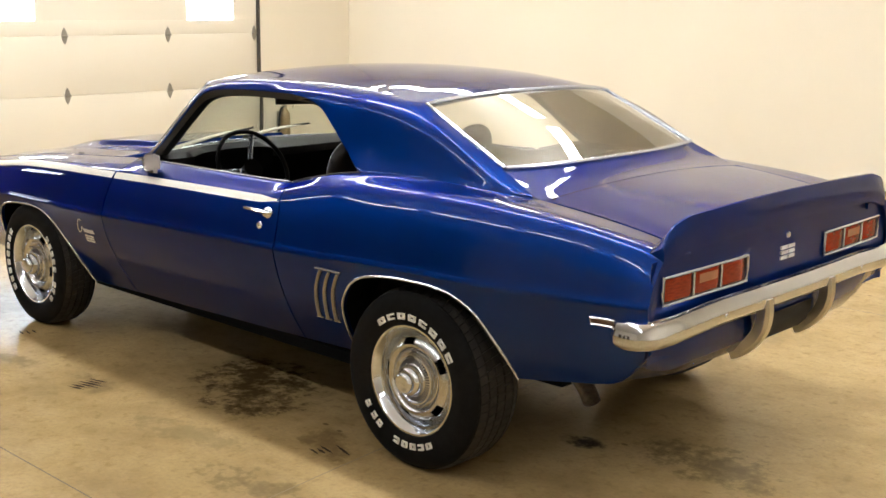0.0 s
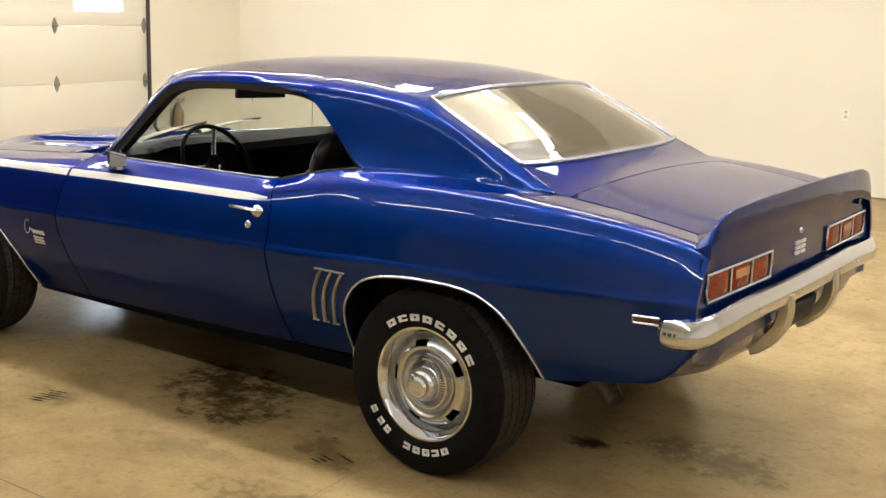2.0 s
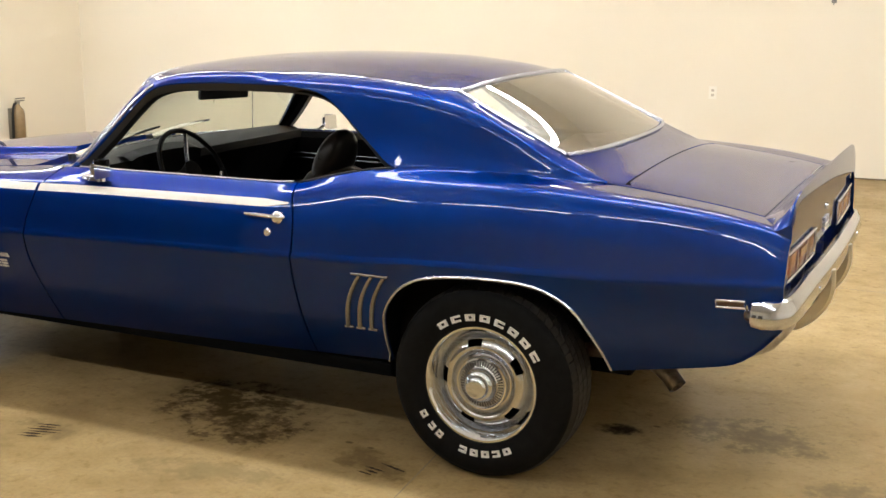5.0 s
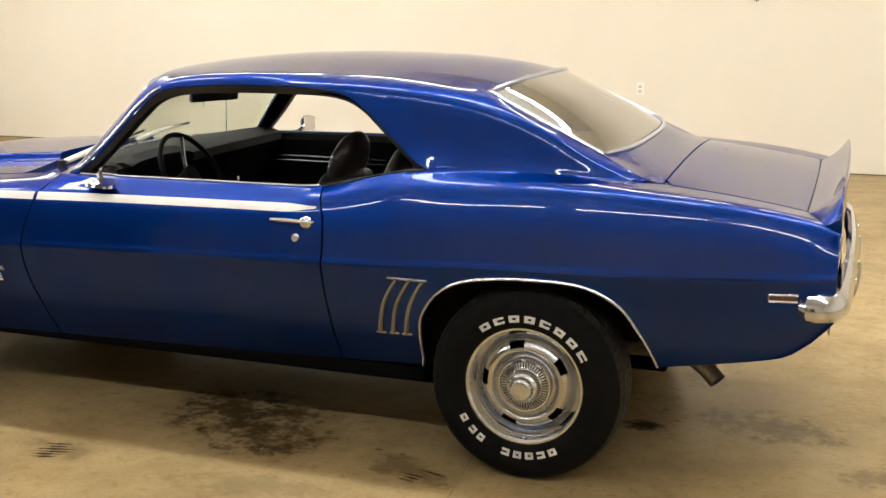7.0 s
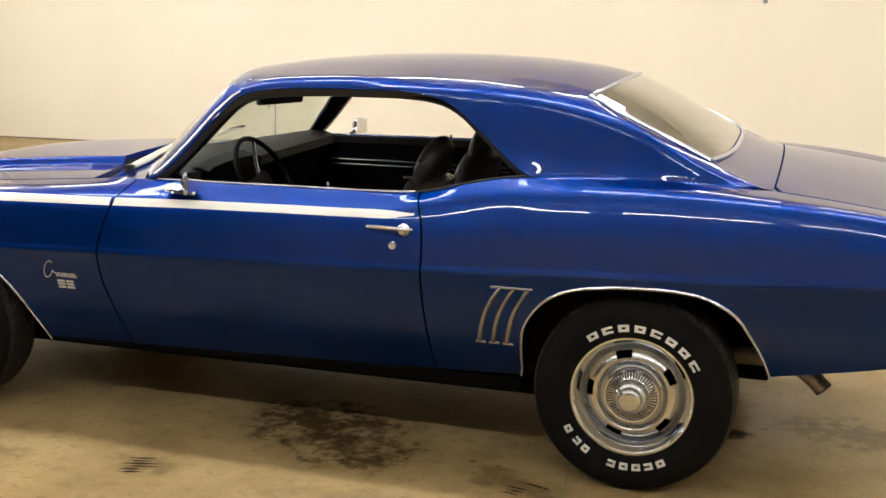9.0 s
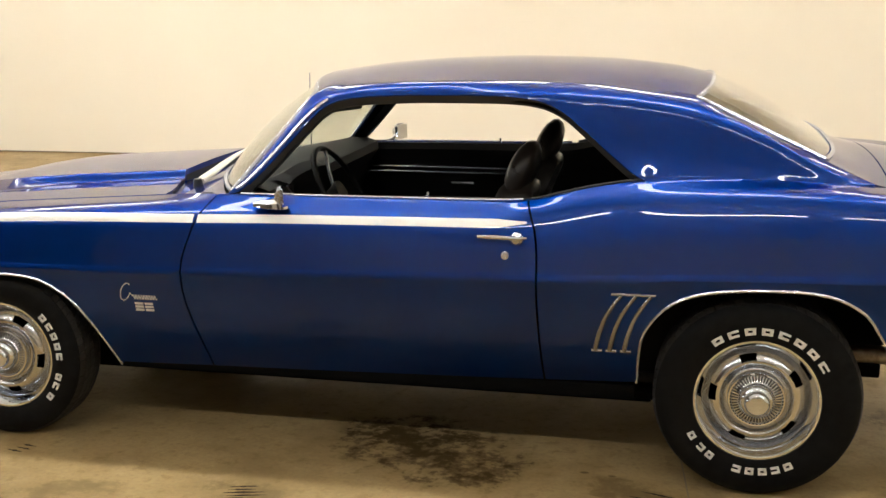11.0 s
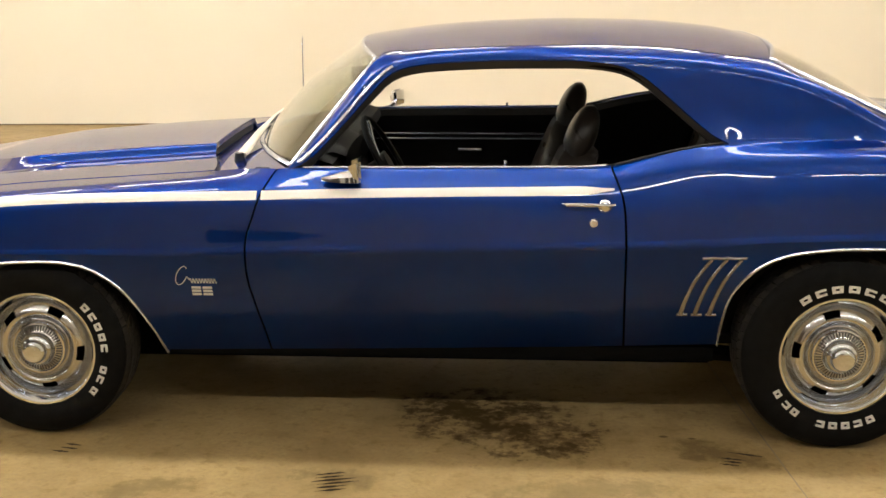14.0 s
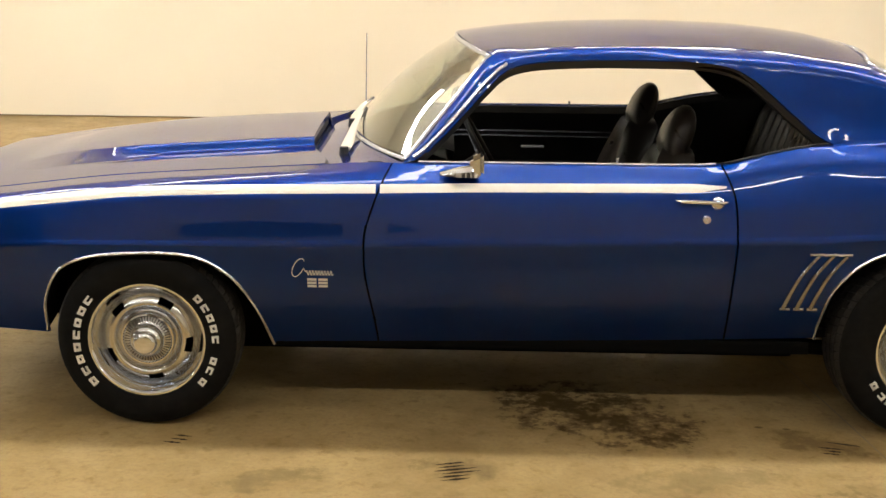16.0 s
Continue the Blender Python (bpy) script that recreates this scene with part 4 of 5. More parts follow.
for sgn in (-1, 1):
    bm = bmesh.new()
    rows = []
    gp = spline([(2.394, 0.712), (2.398, 0.655), (2.386, 0.600), (2.352, 0.550), (2.306, 0.512), (2.282, 0.503)], 14)
    for k, (x, z) in enumerate(gp):
        a, bq = gp[max(k - 1, 0)], gp[min(k + 1, 14)]
        d = Vector((bq[0] - a[0], 0, bq[1] - a[1])).normalized()
        o = Vector((-d.z, 0, d.x)) * 0.5
        hw = 0.024 if k < 12 else 0.018
        rows.append([Vector((x, sgn * 0.232 + s * hw * q, z)) + o * (0.044 * v) for s, q, v in ((-1, 1, -1), (-1, 1, 0.5), (-1, 0.6, 1), (1, 0.6, 1), (1, 1, 0.5), (1, 1, -1))])
    vs = grid(bm, rows, True)
    bm.faces.new(vs[0])
    bm.faces.new(vs[-1][::-1])
    part("bumper_guard", bm, guard_m, bumper, "worn chrome bumper guard")
    bm = bmesh.new()
    lathe(bm, [(0.0, 0.007), (0.008, 0.006), (0.011, 0.0)], 12)
    ob = part("bolt", bm, chrome, bumper)
    ob.matrix_basis = pose(bumper_path(0.5) + 0.029, sgn * 0.5, 0.705, 0, 0, -90)
bm = bmesh.new()
grid(bm, [[(tail_x(w) + 0.014, w, 0.635), (tail_x(w) + 0.012, w, 0.60), (tail_x(w) - 0.002, w, 0.555), (tail_x(w) - 0.03, w, 0.525)] for w in (-0.185, 0, 0.185)])
part("plate_recess", bm, black, car, "dark empty plate recess")


# ---- side details, each side
def on_side(x, z, out=0.0):
    sec = section(x)
    w = np.interp(z, [p[1] for p in sec], [p[0] for p in sec])
    return w + out


for sgn in (-1, 1):
    # stripe along fender and door
    def stripe_rows(xs):
        rows = []
        for x in xs:
            zc = should(x)[1]
            h = 0.0135 * (1.0 if x < 0.5 else max(0.25, 1 - (x - 0.5) / 0.13))
            row = []
            for k in range(6):
                z = zc - h + 2 * h * k / 5
                row.append((x, sgn * on_side(x, z, 0.0012), z))
            rows.append(row)
        return rows
    bm = bmesh.new()
    grid(bm, stripe_rows(stations(-2.2, -0.583, 0.03)))
    part("stripe", bm, stripe_mat, fenders[sgn], "white belt-line stripe")
    bm = bmesh.new()
    grid(bm, stripe_rows(stations(-0.568, 0.604, 0.03)))
    part("stripe", bm, stripe_mat, doors[sgn], "white belt-line stripe")
    # wheel lip mouldings
    for arch, own in ((f_arch, fenders[sgn]), (r_arch, shell)):
        bm = bmesh.new()
        pts = []
        for x, z in arch:
            sec = section(min(max(x, arch[0][0] + 0.001), arch[-1][0] - 0.001))
            pts.append((x, sgn * (sec[0][0] + 0.003), z + 0.002))
        tube(bm, pts[::2] if len(pts) % 2 else pts, 0.0052, 6)
        part("wheel_lip_moulding", bm, bright, own, "slim bright wheel lip moulding")
        # dark inner wheel house
        bm = bmesh.new()
        grid(bm, [[(x, sgn * (p[1] * sgn - 0.004), z + 0.004), (x, sgn * 0.56, z + 0.05)] for (x, z), p in zip(arch, pts)])
        cx = (arch[0][0] + arch[-1][0]) / 2
        part("wheel_house", bm, under, own)
    # three curved louvres ahead of the rear wheel
    for k in range(3):
        bm = bmesh.new()
        dx = 0.048 * k
        path = spline([(0.840 + dx, 0.470), (0.850 + dx, 0.520), (0.872 + dx, 0.590), (0.905 + dx, 0.650), (0.925 + dx, 0.677)], 10)
        tube(bm, [(x, sgn * on_side(x, z, 0.003), z) for x, z in path], [0.0095] * 11, 10, True, (1.0, 0.8))
        foot = [(0.826 + dx, 0.466), (0.862 + dx, 0.466)]
        tube(bm, [(x, sgn * on_side(x, z, 0.003), z) for x, z in foot], 0.0062, 8)
        head = [(0.892 + dx, 0.680), (0.940 + dx, 0.682)]
        tube(bm, [(x, sgn * on_side(x, z, 0.003), z) for x, z in head], 0.0055, 8)
        part("louvre", bm, louvre_m, shell, "curved bright louvre ahead of the rear wheel")
    # door handle, push button and lock
    bm = bmesh.new()
    tube(bm, [(x, sgn * on_side(x, 0.852, o), 0.852 + d) for x, o, d in ((0.435, 0.004, -0.001), (0.447, 0.020, 0.0), (0.50, 0.026, 0.001), (0.55, 0.026, 0.0), (0.585, 0.02, -0.002), (0.604, 0.006, -0.003))], [0.007, 0.009, 0.010, 0.010, 0.010, 0.007], 8, True, (1, 0.75))
    handle = part("door_handle", bm, chrome, doors[sgn], "chrome door handle")
    bm = bmesh.new()
    lathe(bm, [(0.0, 0.020), (0.013, 0.019), (0.016, 0.015), (0.021, 0.012), (0.025, 0.004), (0.026, -0.002)], 20, sgn)
    ob = part("push_button", bm, chrome, handle)
    ob.matrix_basis = pose(0.573, sgn * on_side(0.573, 0.843), 0.843, 0, 0, 0)
    bm = bmesh.new()
    lathe(bm, [(0.0, 0.004), (0.007, 0.004), (0.008, 0.006), (0.013, 0.005), (0.0155, -0.001)], 18, sgn)
    ob = part("key_lock", bm, bright, doors[sgn], "round key lock")
    ob.matrix_basis = pose(0.537, sgn * on_side(0.537, 0.790), 0.790, 0, 0, 0)
    # side marker
    bm = bmesh.new()
    zc = 0.717
    ring = [(2.150, zc + 0.011), (2.236, zc + 0.013), (2.236, zc - 0.009), (2.150, zc - 0.011), (2.150, zc + 0.011)]
    tube(bm, [(x, sgn * on_side(x, z, 0.002), z) for x, z in ring], 0.0042, 6, False)
    mk = part("side_marker", bm, bright, shell, "small dark red side marker in bright frame")
    bm = bmesh.new()
    grid(bm, [[(x, sgn * on_side(x, zc - 0.008, 0.0035), zc - 0.008), (x, sgn * on_side(x, zc + 0.008, 0.0035), zc + 0.008)] for x in (2.153, 2.19, 2.233)])
    part("lens", bm, marker_lens, mk)
    # fender emblem: script-like wavy bright bar and paired shapes
    def place(u, v, o, sg=sgn):
        x, z = -0.778 + u, 0.540 + v
        return (x, sg * on_side(x, z, 0.001 + o), z)
    emblem_pair(fenders[sgn], place, 0.034, 0.004)
    bm = bmesh.new()
    pts = []
    for k in range(110):
        u = k / 109
        x = -0.852 + 0.128 * u
        if u < 0.28:
            a = u / 0.28 * 2 * math.pi * 0.86 + 0.9
            px, pz = -0.842 + 0.018 * math.cos(a) + 0.012 * math.sin(a), 0.597 + 0.034 * math.sin(a)
        else:
            px = x
            pz = 0.578 + 0.009 * math.sin((u - 0.28) * 78)
        pts.append((px, sgn * on_side(px, pz, 0.003), pz))
    tube(bm, pts, 0.0019, 5)
    part("fender_script", bm, badge_m, fenders[sgn], "thin bright wavy script-like emblem")


# ---- door mirrors
def mirror(sgn, xo):
    bm = bmesh.new()
    rows = []
    for k, (dx, hw, h) in enumerate(((-0.122, 0.004, 0.004), (-0.095, 0.014, 0.012), (-0.055, 0.022, 0.021), (-0.014, 0.024, 0.030), (0.004, 0.018, 0.034), (0.012, 0.008, 0.030))):
        y0 = 0.836 + 0.012 * k / 5
        rows.append([(xo + dx, sgn * (y0 - hw), 0.920), (xo + dx, sgn * (y0 - hw * 0.7), 0.920 + h), (xo + dx, sgn * (y0 + hw * 0.5), 0.920 + h * 0.95), (xo + dx, sgn * (y0 + hw * 1.2), 0.917 + h * 0.5), (xo + dx, sgn * (y0 + hw * 1.3), 0.912)])
    vs = grid(bm, rows, True)
    bm.faces.new(vs[0])
    bm.faces.new(vs[-1][::-1])
    tube(bm, spline([(xo - 0.012, sgn * 0.846, 0.944), (xo + 0.0, sgn * 0.856, 0.957), (xo + 0.012, sgn * 0.880, 0.968)], 5), 0.010, 8)
    stalk = part("mirror", bm, chrome, doors[sgn], "chrome door mirror on a pointed base")
    bm = bmesh.new()
    box(bm, (-0.042, -0.046, -0.044), (0.010, 0.046, 0.044), 0.0)
    for v in bm.verts:
        if v.co.x < 0:
            v.co.y *= 0.50
            v.co.z *= 0.50
    bmesh.ops.bevel(bm, geom=list(bm.edges), offset=0.014, segments=4, affect="EDGES")
    head = part("mirror_head", bm, chrome, stalk)
    head.matrix_basis = pose(xo + 0.020, sgn * 0.892, 0.966 if sgn < 0 else 0.980, 0, -2, -12 if sgn < 0 else -24)
    bm = bmesh.new()
    grid(bm, [[(0.0108, -0.036, -0.034), (0.0108, -0.036, 0.034)], [(0.0108, 0.036, -0.034), (0.0108, 0.036, 0.034)]])
    gl = part("mirror_glass", bm, mirror_m, stalk)
    gl.matrix_basis = head.matrix_basis.copy()


mirror(-1, -0.245)
mirror(1, -0.29)

# aerial on the far fender
bm = bmesh.new()
tube(bm, [(-0.715, 0.835, 0.87), (-0.715, 0.838, 0.91)], 0.012, 8)
tube(bm, [(-0.715, 0.838, 0.90), (-0.714, 0.842, 1.10), (-0.713, 0.845, 1.262)], [0.0030, 0.0026, 0.0022], 6)
part("aerial", bm, bright, fenders[1], "thin metal radio aerial")

wiper_m = mat("dull_wiper_metal", (0.58, 0.53, 0.45), 0.42, 0.3)
# wipers parked against the foot of the windscreen
for pts in (((-0.712, -0.498, 0.940), (-0.706, -0.40, 0.956), (-0.694, -0.22, 0.990), (-0.676, -0.04, 1.014)), ((-0.716, 0.02, 0.968), (-0.708, 0.10, 0.985), (-0.690, 0.22, 1.004), (-0.668, 0.33, 1.012))):
    bm = bmesh.new()
    p0 = pts[0]
    tube(bm, spline(pts, 12), [0.019, 0.021, 0.021, 0.020, 0.018, 0.017, 0.016, 0.015, 0.014, 0.013, 0.012, 0.011, 0.010], 8, True, (1.0, 0.55))
    arm = part("wiper", bm, wiper_m, car, "pale metal wiper arm with black blade")
    bm = bmesh.new()
    tube(bm, [(p0[0] - 0.004, p0[1] - 0.016, p0[2] - 0.03), (p0[0] - 0.004, p0[1] - 0.016, p0[2] + 0.010)], [0.020, 0.016], 10)
    part("pivot_cap", bm, seal, arm)
    bm = bmesh.new()
    tube(bm, spline([(q[0] + 0.012, q[1] + 0.05, q[2] + 0.006) for q in pts], 8), 0.006, 6)
    part("blade", bm, seal, arm)


# ---- wheels
def tyre_mesh(rad, half):
    bm = bmesh.new()
    rr = 0.196
    prof = [(rr, half * 0.80), (rr + 0.012, half * 0.92), (rr + 0.04, half * 1.0), (rr + 0.075, half * 1.02), (rad - 0.035, half * 0.97), (rad - 0.016, half * 0.88), (rad - 0.010, half * 0.80)]
    prof += [(rad - 0.010, half * 0.80 - (half * 1.6) * k / 10) for k in range(1, 10)]
    prof += [(r, -o) for r, o in prof[6::-1]]
    lathe(bm, prof, 72)
    return bm


def tread_mesh(rad, half):
    bm = bmesh.new()
    N = 64
    ribs = [(-0.92, -0.60, 0.5), (-0.54, -0.22, 0.0), (-0.16, 0.16, 0.25), (0.22, 0.54, 0.0), (0.60, 0.92, 0.5)]
    for k in range(N):
        for a0, a1, ph in ribs:
            t0 = 2 * math.pi * (k + ph + 0.06) / N
            t1 = 2 * math.pi * (k + ph + 0.94) / N
            sk = 0.25 * 2 * math.pi / N
            vb, vt = [], []
            for t, a in ((t0, a0), (t1, a0), (t1 + sk, a1), (t0 + sk, a1)):
                y = a * half * 0.90
                drop = 0.016 if abs(a) > 0.9 else 0.0
                for lst, r in ((vb, rad - 0.013 - drop), (vt, rad - drop * 0.75)):
                    lst.append(bm.verts.new((r * math.cos(t), y, r * math.sin(t))))
            bm.faces.new(vt)
            for i in range(4):
                bm.faces.new((vb[i], vb[(i + 1) % 4], vt[(i + 1) % 4], vt[i]))
    return bm


def arc_block(bm, r0, r1, a0, a1, y0, y1, cut=0.0):
    k = 3
    rows = []
    for i in range(k + 1):
        a = radians(lerp(a0, a1, i / k))
        rows.append([(r * math.cos(a), y, r * math.sin(a)) for r, y in ((r0, y0), (r0, y1), (r1, y1), (r1, y0))])
    vs = grid(bm, rows)
    bm.faces.new(vs[0])
    bm.faces.new(vs[-1][::-1])


def sidewall_blocks(half, runs, parent):
    """Raised white blocks round the sidewall; runs of (start angle, end angle, count)."""
    y0, y1 = -half * 1.0, -half * 1.02 - 0.0035
    for a0, a1, count in runs:
        st = (a1 - a0) / count
        for k in range(count):
            b0, b1 = a0 + st * (k + 0.17), a0 + st * (k + 0.83)
            bm = bmesh.new()
            arc_block(bm, 0.229, 0.2360, b0, b1, y0, y1)
            arc_block(bm, 0.2450, 0.252, b0, b1, y0, y1)
            e = (b1 - b0) * 0.30
            arc_block(bm, 0.2355, 0.2455, b0, b0 + e, y0, y1)
            if k % 3 != 1:
                arc_block(bm, 0.2355, 0.2455, b1 - e, b1, y0, y1)
            part("white_block", bm, letter_white, parent, flat=True)


def rim_parts(half):
    """Rally wheel meshes: outer face towards -y."""
    f = -half * 0.80
    out = []
    # trim ring
    bm = bmesh.new()
    lathe(bm, [(0.168, f + 0.050), (0.170, f + 0.040), (0.174, f + 0.022), (0.179, f + 0.010), (0.186, f + 0.003), (0.190, f - 0.005), (0.197, f - 0.012), (0.204, f - 0.012), (0.208, f - 0.006), (0.209, f + 0.006)], 72)
    out.append(("trim_ring", bm, chrome, "polished chrome trim ring"))
    # disc with five slots
    bm = bmesh.new()
    steps = 100
    prof = [(0.172, f + 0.052), (0.166, f + 0.044), (0.158, f + 0.030), (0.154, f + 0.024), (0.142, f + 0.014), (0.131, f + 0.008), (0.126, f + 0.007), (0.118, f + 0.010), (0.112, f + 0.020), (0.106, f + 0.028), (0.098, f + 0.030), (0.090, f + 0.026), (0.06, f + 0.03)]
    vs = [[bm.verts.new((r * math.cos(2 * math.pi * k / steps), o, r * math.sin(2 * math.pi * k / steps))) for r, o in prof] for k in range(steps)]
    for k in range(steps):
        slot = (k % 20) in (7, 8, 9, 10, 11, 12)
        for j in range(len(prof) - 1):
            if slot and j in (3, 4):
                continue
            bm.faces.new((vs[k][j], vs[(k + 1) % steps][j], vs[(k + 1) % steps][j + 1], vs[k][j + 1]))
    es = [e for e in bm.edges if e.is_boundary and 0.12 < math.hypot(e.verts[0].co.x, e.verts[0].co.z) < 0.155]
    r = bmesh.ops.extrude_edge_only(bm, edges=es)
    for v in [x for x in r["geom"] if isinstance(x, bmesh.types.BMVert)]:
        v.co.y += 0.014
    out.append(("wheel_disc", bm, silver, "silver slotted wheel disc"))
    # barrel, its black back disc standing in for the brake's shade
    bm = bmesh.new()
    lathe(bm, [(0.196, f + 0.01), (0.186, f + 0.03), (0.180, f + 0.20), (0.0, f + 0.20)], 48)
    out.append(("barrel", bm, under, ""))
    # fluted centre cap
    bm = bmesh.new()
    lathe(bm, [(0.094, f + 0.028), (0.094, f + 0.008), (0.091, f + 0.000), (0.086, f - 0.001), (0.083, f + 0.004), (0.080, f + 0.006), (0.062, f + 0.001), (0.058, f - 0.004)], 48)
    out.append(("cap_base", bm, chrome, "chrome centre cap"))
    bm = bmesh.new()
    for k in range(48):
        a0, a1 = 2 * math.pi * k / 48, 2 * math.pi * (k + 0.5) / 48
        q = [(0.080, f + 0.0048, a0), (0.080, f + 0.0048, a1), (0.061, f - 0.0008, a1), (0.061, f - 0.0008, a0)]
        bm.faces.new([bm.verts.new((r * math.cos(a), o, r * math.sin(a))) for r, o, a in q])
    out.append(("fluted_ring", bm, cap_dark, "dark fluted ring of the centre cap"))
    bm = bmesh.new()
    lathe(bm, [(0.058, f - 0.002), (0.056, f - 0.022), (0.048, f - 0.034), (0.042, f - 0.036), (0.040, f - 0.048), (0.034, f - 0.056), (0.028, f - 0.058), (0.0, f - 0.058)], 40)
    out.append(("hub_cap", bm, chrome, "chrome stepped hub cap"))
    return out


def wheel(x, y, z, rad, half, runs, spin):
    e = new("wheel")
    e.parent = car
    e.matrix_basis = pose(x, y, z) if y < 0 else pose(x, y, z, 0, 0, 180)
    tagged(e, "chrome rally wheel with black tyre and raised white blocks")
    part("tyre", tyre_mesh(rad, half), rubber, e, "black tyre with raised white sidewall marks", sharp=30)
    tagged(part("tread", tread_mesh(rad, half), tread_m, e, "blocky black tread", sharp=30), kind="stuff")
    sidewall_blocks(half, runs, e)
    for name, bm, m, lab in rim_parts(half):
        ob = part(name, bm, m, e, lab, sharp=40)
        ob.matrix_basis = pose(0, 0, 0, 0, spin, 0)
    return e


R_RUNS = [(130, 27, 8), (-58, -108, 5), (-122, -140, 2), (-143, -152, 1)]
F_RUNS = [(-136, -222, 8), (45, -2, 5), (-12, -30, 2), (-33, -42, 1)]
for sgn in (-1, 1):
    wheel(1.372, sgn * 0.775, 0.336, 0.338, 0.122, R_RUNS, 5)
    wheel(-1.372, sgn * 0.790, 0.318, 0.320, 0.100, F_RUNS, -27)

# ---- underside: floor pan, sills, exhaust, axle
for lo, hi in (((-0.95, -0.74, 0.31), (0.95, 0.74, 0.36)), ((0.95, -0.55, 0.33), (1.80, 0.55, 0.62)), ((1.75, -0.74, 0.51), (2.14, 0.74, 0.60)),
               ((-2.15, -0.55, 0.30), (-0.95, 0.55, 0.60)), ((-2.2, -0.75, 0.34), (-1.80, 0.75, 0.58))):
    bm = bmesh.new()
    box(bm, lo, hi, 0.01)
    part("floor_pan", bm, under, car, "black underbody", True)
# unseen rails, pipes and flanges, added to block light under the car
for sgn in (-1, 1):
    bm = bmesh.new()
    box(bm, (-1.75, min(sgn * 0.32, sgn * 0.44), 0.145), (1.02, max(sgn * 0.32, sgn * 0.44), 0.32), 0.012)
    part("light_block_rail", bm, under, car, "unseen black rail that blocks light under the car")
    bm = bmesh.new()
    tube(bm, spline([(-0.70, sgn * 0.20, 0.26), (0.0, sgn * 0.24, 0.235), (0.7, sgn * 0.28, 0.235), (1.0, sgn * 0.34, 0.26), (1.5, sgn * 0.46, 0.44), (1.62, sgn * 0.52, 0.41)], 20), 0.034, 10)
    part("exhaust_pipe", bm, under, car)
    bm = bmesh.new()
    box(bm, (-0.94, min(sgn * 0.755, sgn * 0.77), 0.272), (0.97, max(sgn * 0.755, sgn * 0.77), 0.32), 0.003)
    part("sill_flange", bm, under, car)
# unseen low boxes at gearbox and tail, added as further light blockers
bm = bmesh.new()
box(bm, (-1.62, -0.20, 0.21), (-0.20, 0.20, 0.34), 0.03)
part("light_block_pan", bm, under, car)
bm = bmesh.new()
box(bm, (1.72, -0.42, 0.40), (2.02, 0.42, 0.54), 0.05)
part("light_block_box", bm, under, car)
bm = bmesh.new()
tube(bm, [(1.372, -0.70, 0.336), (1.372, 0.70, 0.336)], 0.045, 10)
part("axle", bm, under, car)
bm = bmesh.new()
tube(bm, [(-1.372, -0.70, 0.318), (-1.372, 0.70, 0.318)], 0.035, 10)
part("axle", bm, under, car)
bm = bmesh.new()
tube(bm, [(0.96, -0.66, 0.27), (1.10, -0.66, 0.26), (1.20, -0.62, 0.30)], 0.03, 8)
part("spring_mount", bm, under, car)
for sgn in (-1, 1):
    bm = bmesh.new()
    pts = spline([(1.55, sgn * 0.52, 0.40), (1.80, sgn * 0.56, 0.42), (1.92, sgn * 0.595, 0.395), (1.985, sgn * 0.625, 0.345)], 10)
    tube(bm, pts, 0.031, 14, False)
    tube(bm, pts, 0.027, 14, False)
    part("exhaust_tip", bm, exhaust_m, car, "turned-down steel exhaust tip")

# ---- nose, mostly out of sight: grille panel, bumper
bm = bmesh.new()
rows = []
for k in range(17):
    w = -0.78 + 1.56 * k / 16
    x = -2.285 + 0.02 * (w / 0.78) ** 2
    rows.append([(x + 0.02, w, 0.34), (x, w, 0.46), (x - 0.005, w, 0.60), (x, w, 0.74), (x + 0.03, w, 0.757)])
grid(bm, rows)
part("nose_panel", bm, paint, car)
bm = bmesh.new()
box(bm, (-2.305, -0.62, 0.55), (-2.285, 0.62, 0.69), 0.008)
part("grille", bm, black, car)
bm = bmesh.new()
tube(bm, spline([(-2.18, -0.87, 0.49), (-2.27, -0.83, 0.49), (-2.33, -0.70, 0.49), (-2.345, 0, 0.49), (-2.33, 0.70, 0.49), (-2.27, 0.83, 0.49), (-2.18, 0.87, 0.49)], 30), 0.045, 10, True, (0.6, 1.0))
part("front_bumper", bm, chrome, car, "chrome front bumper")

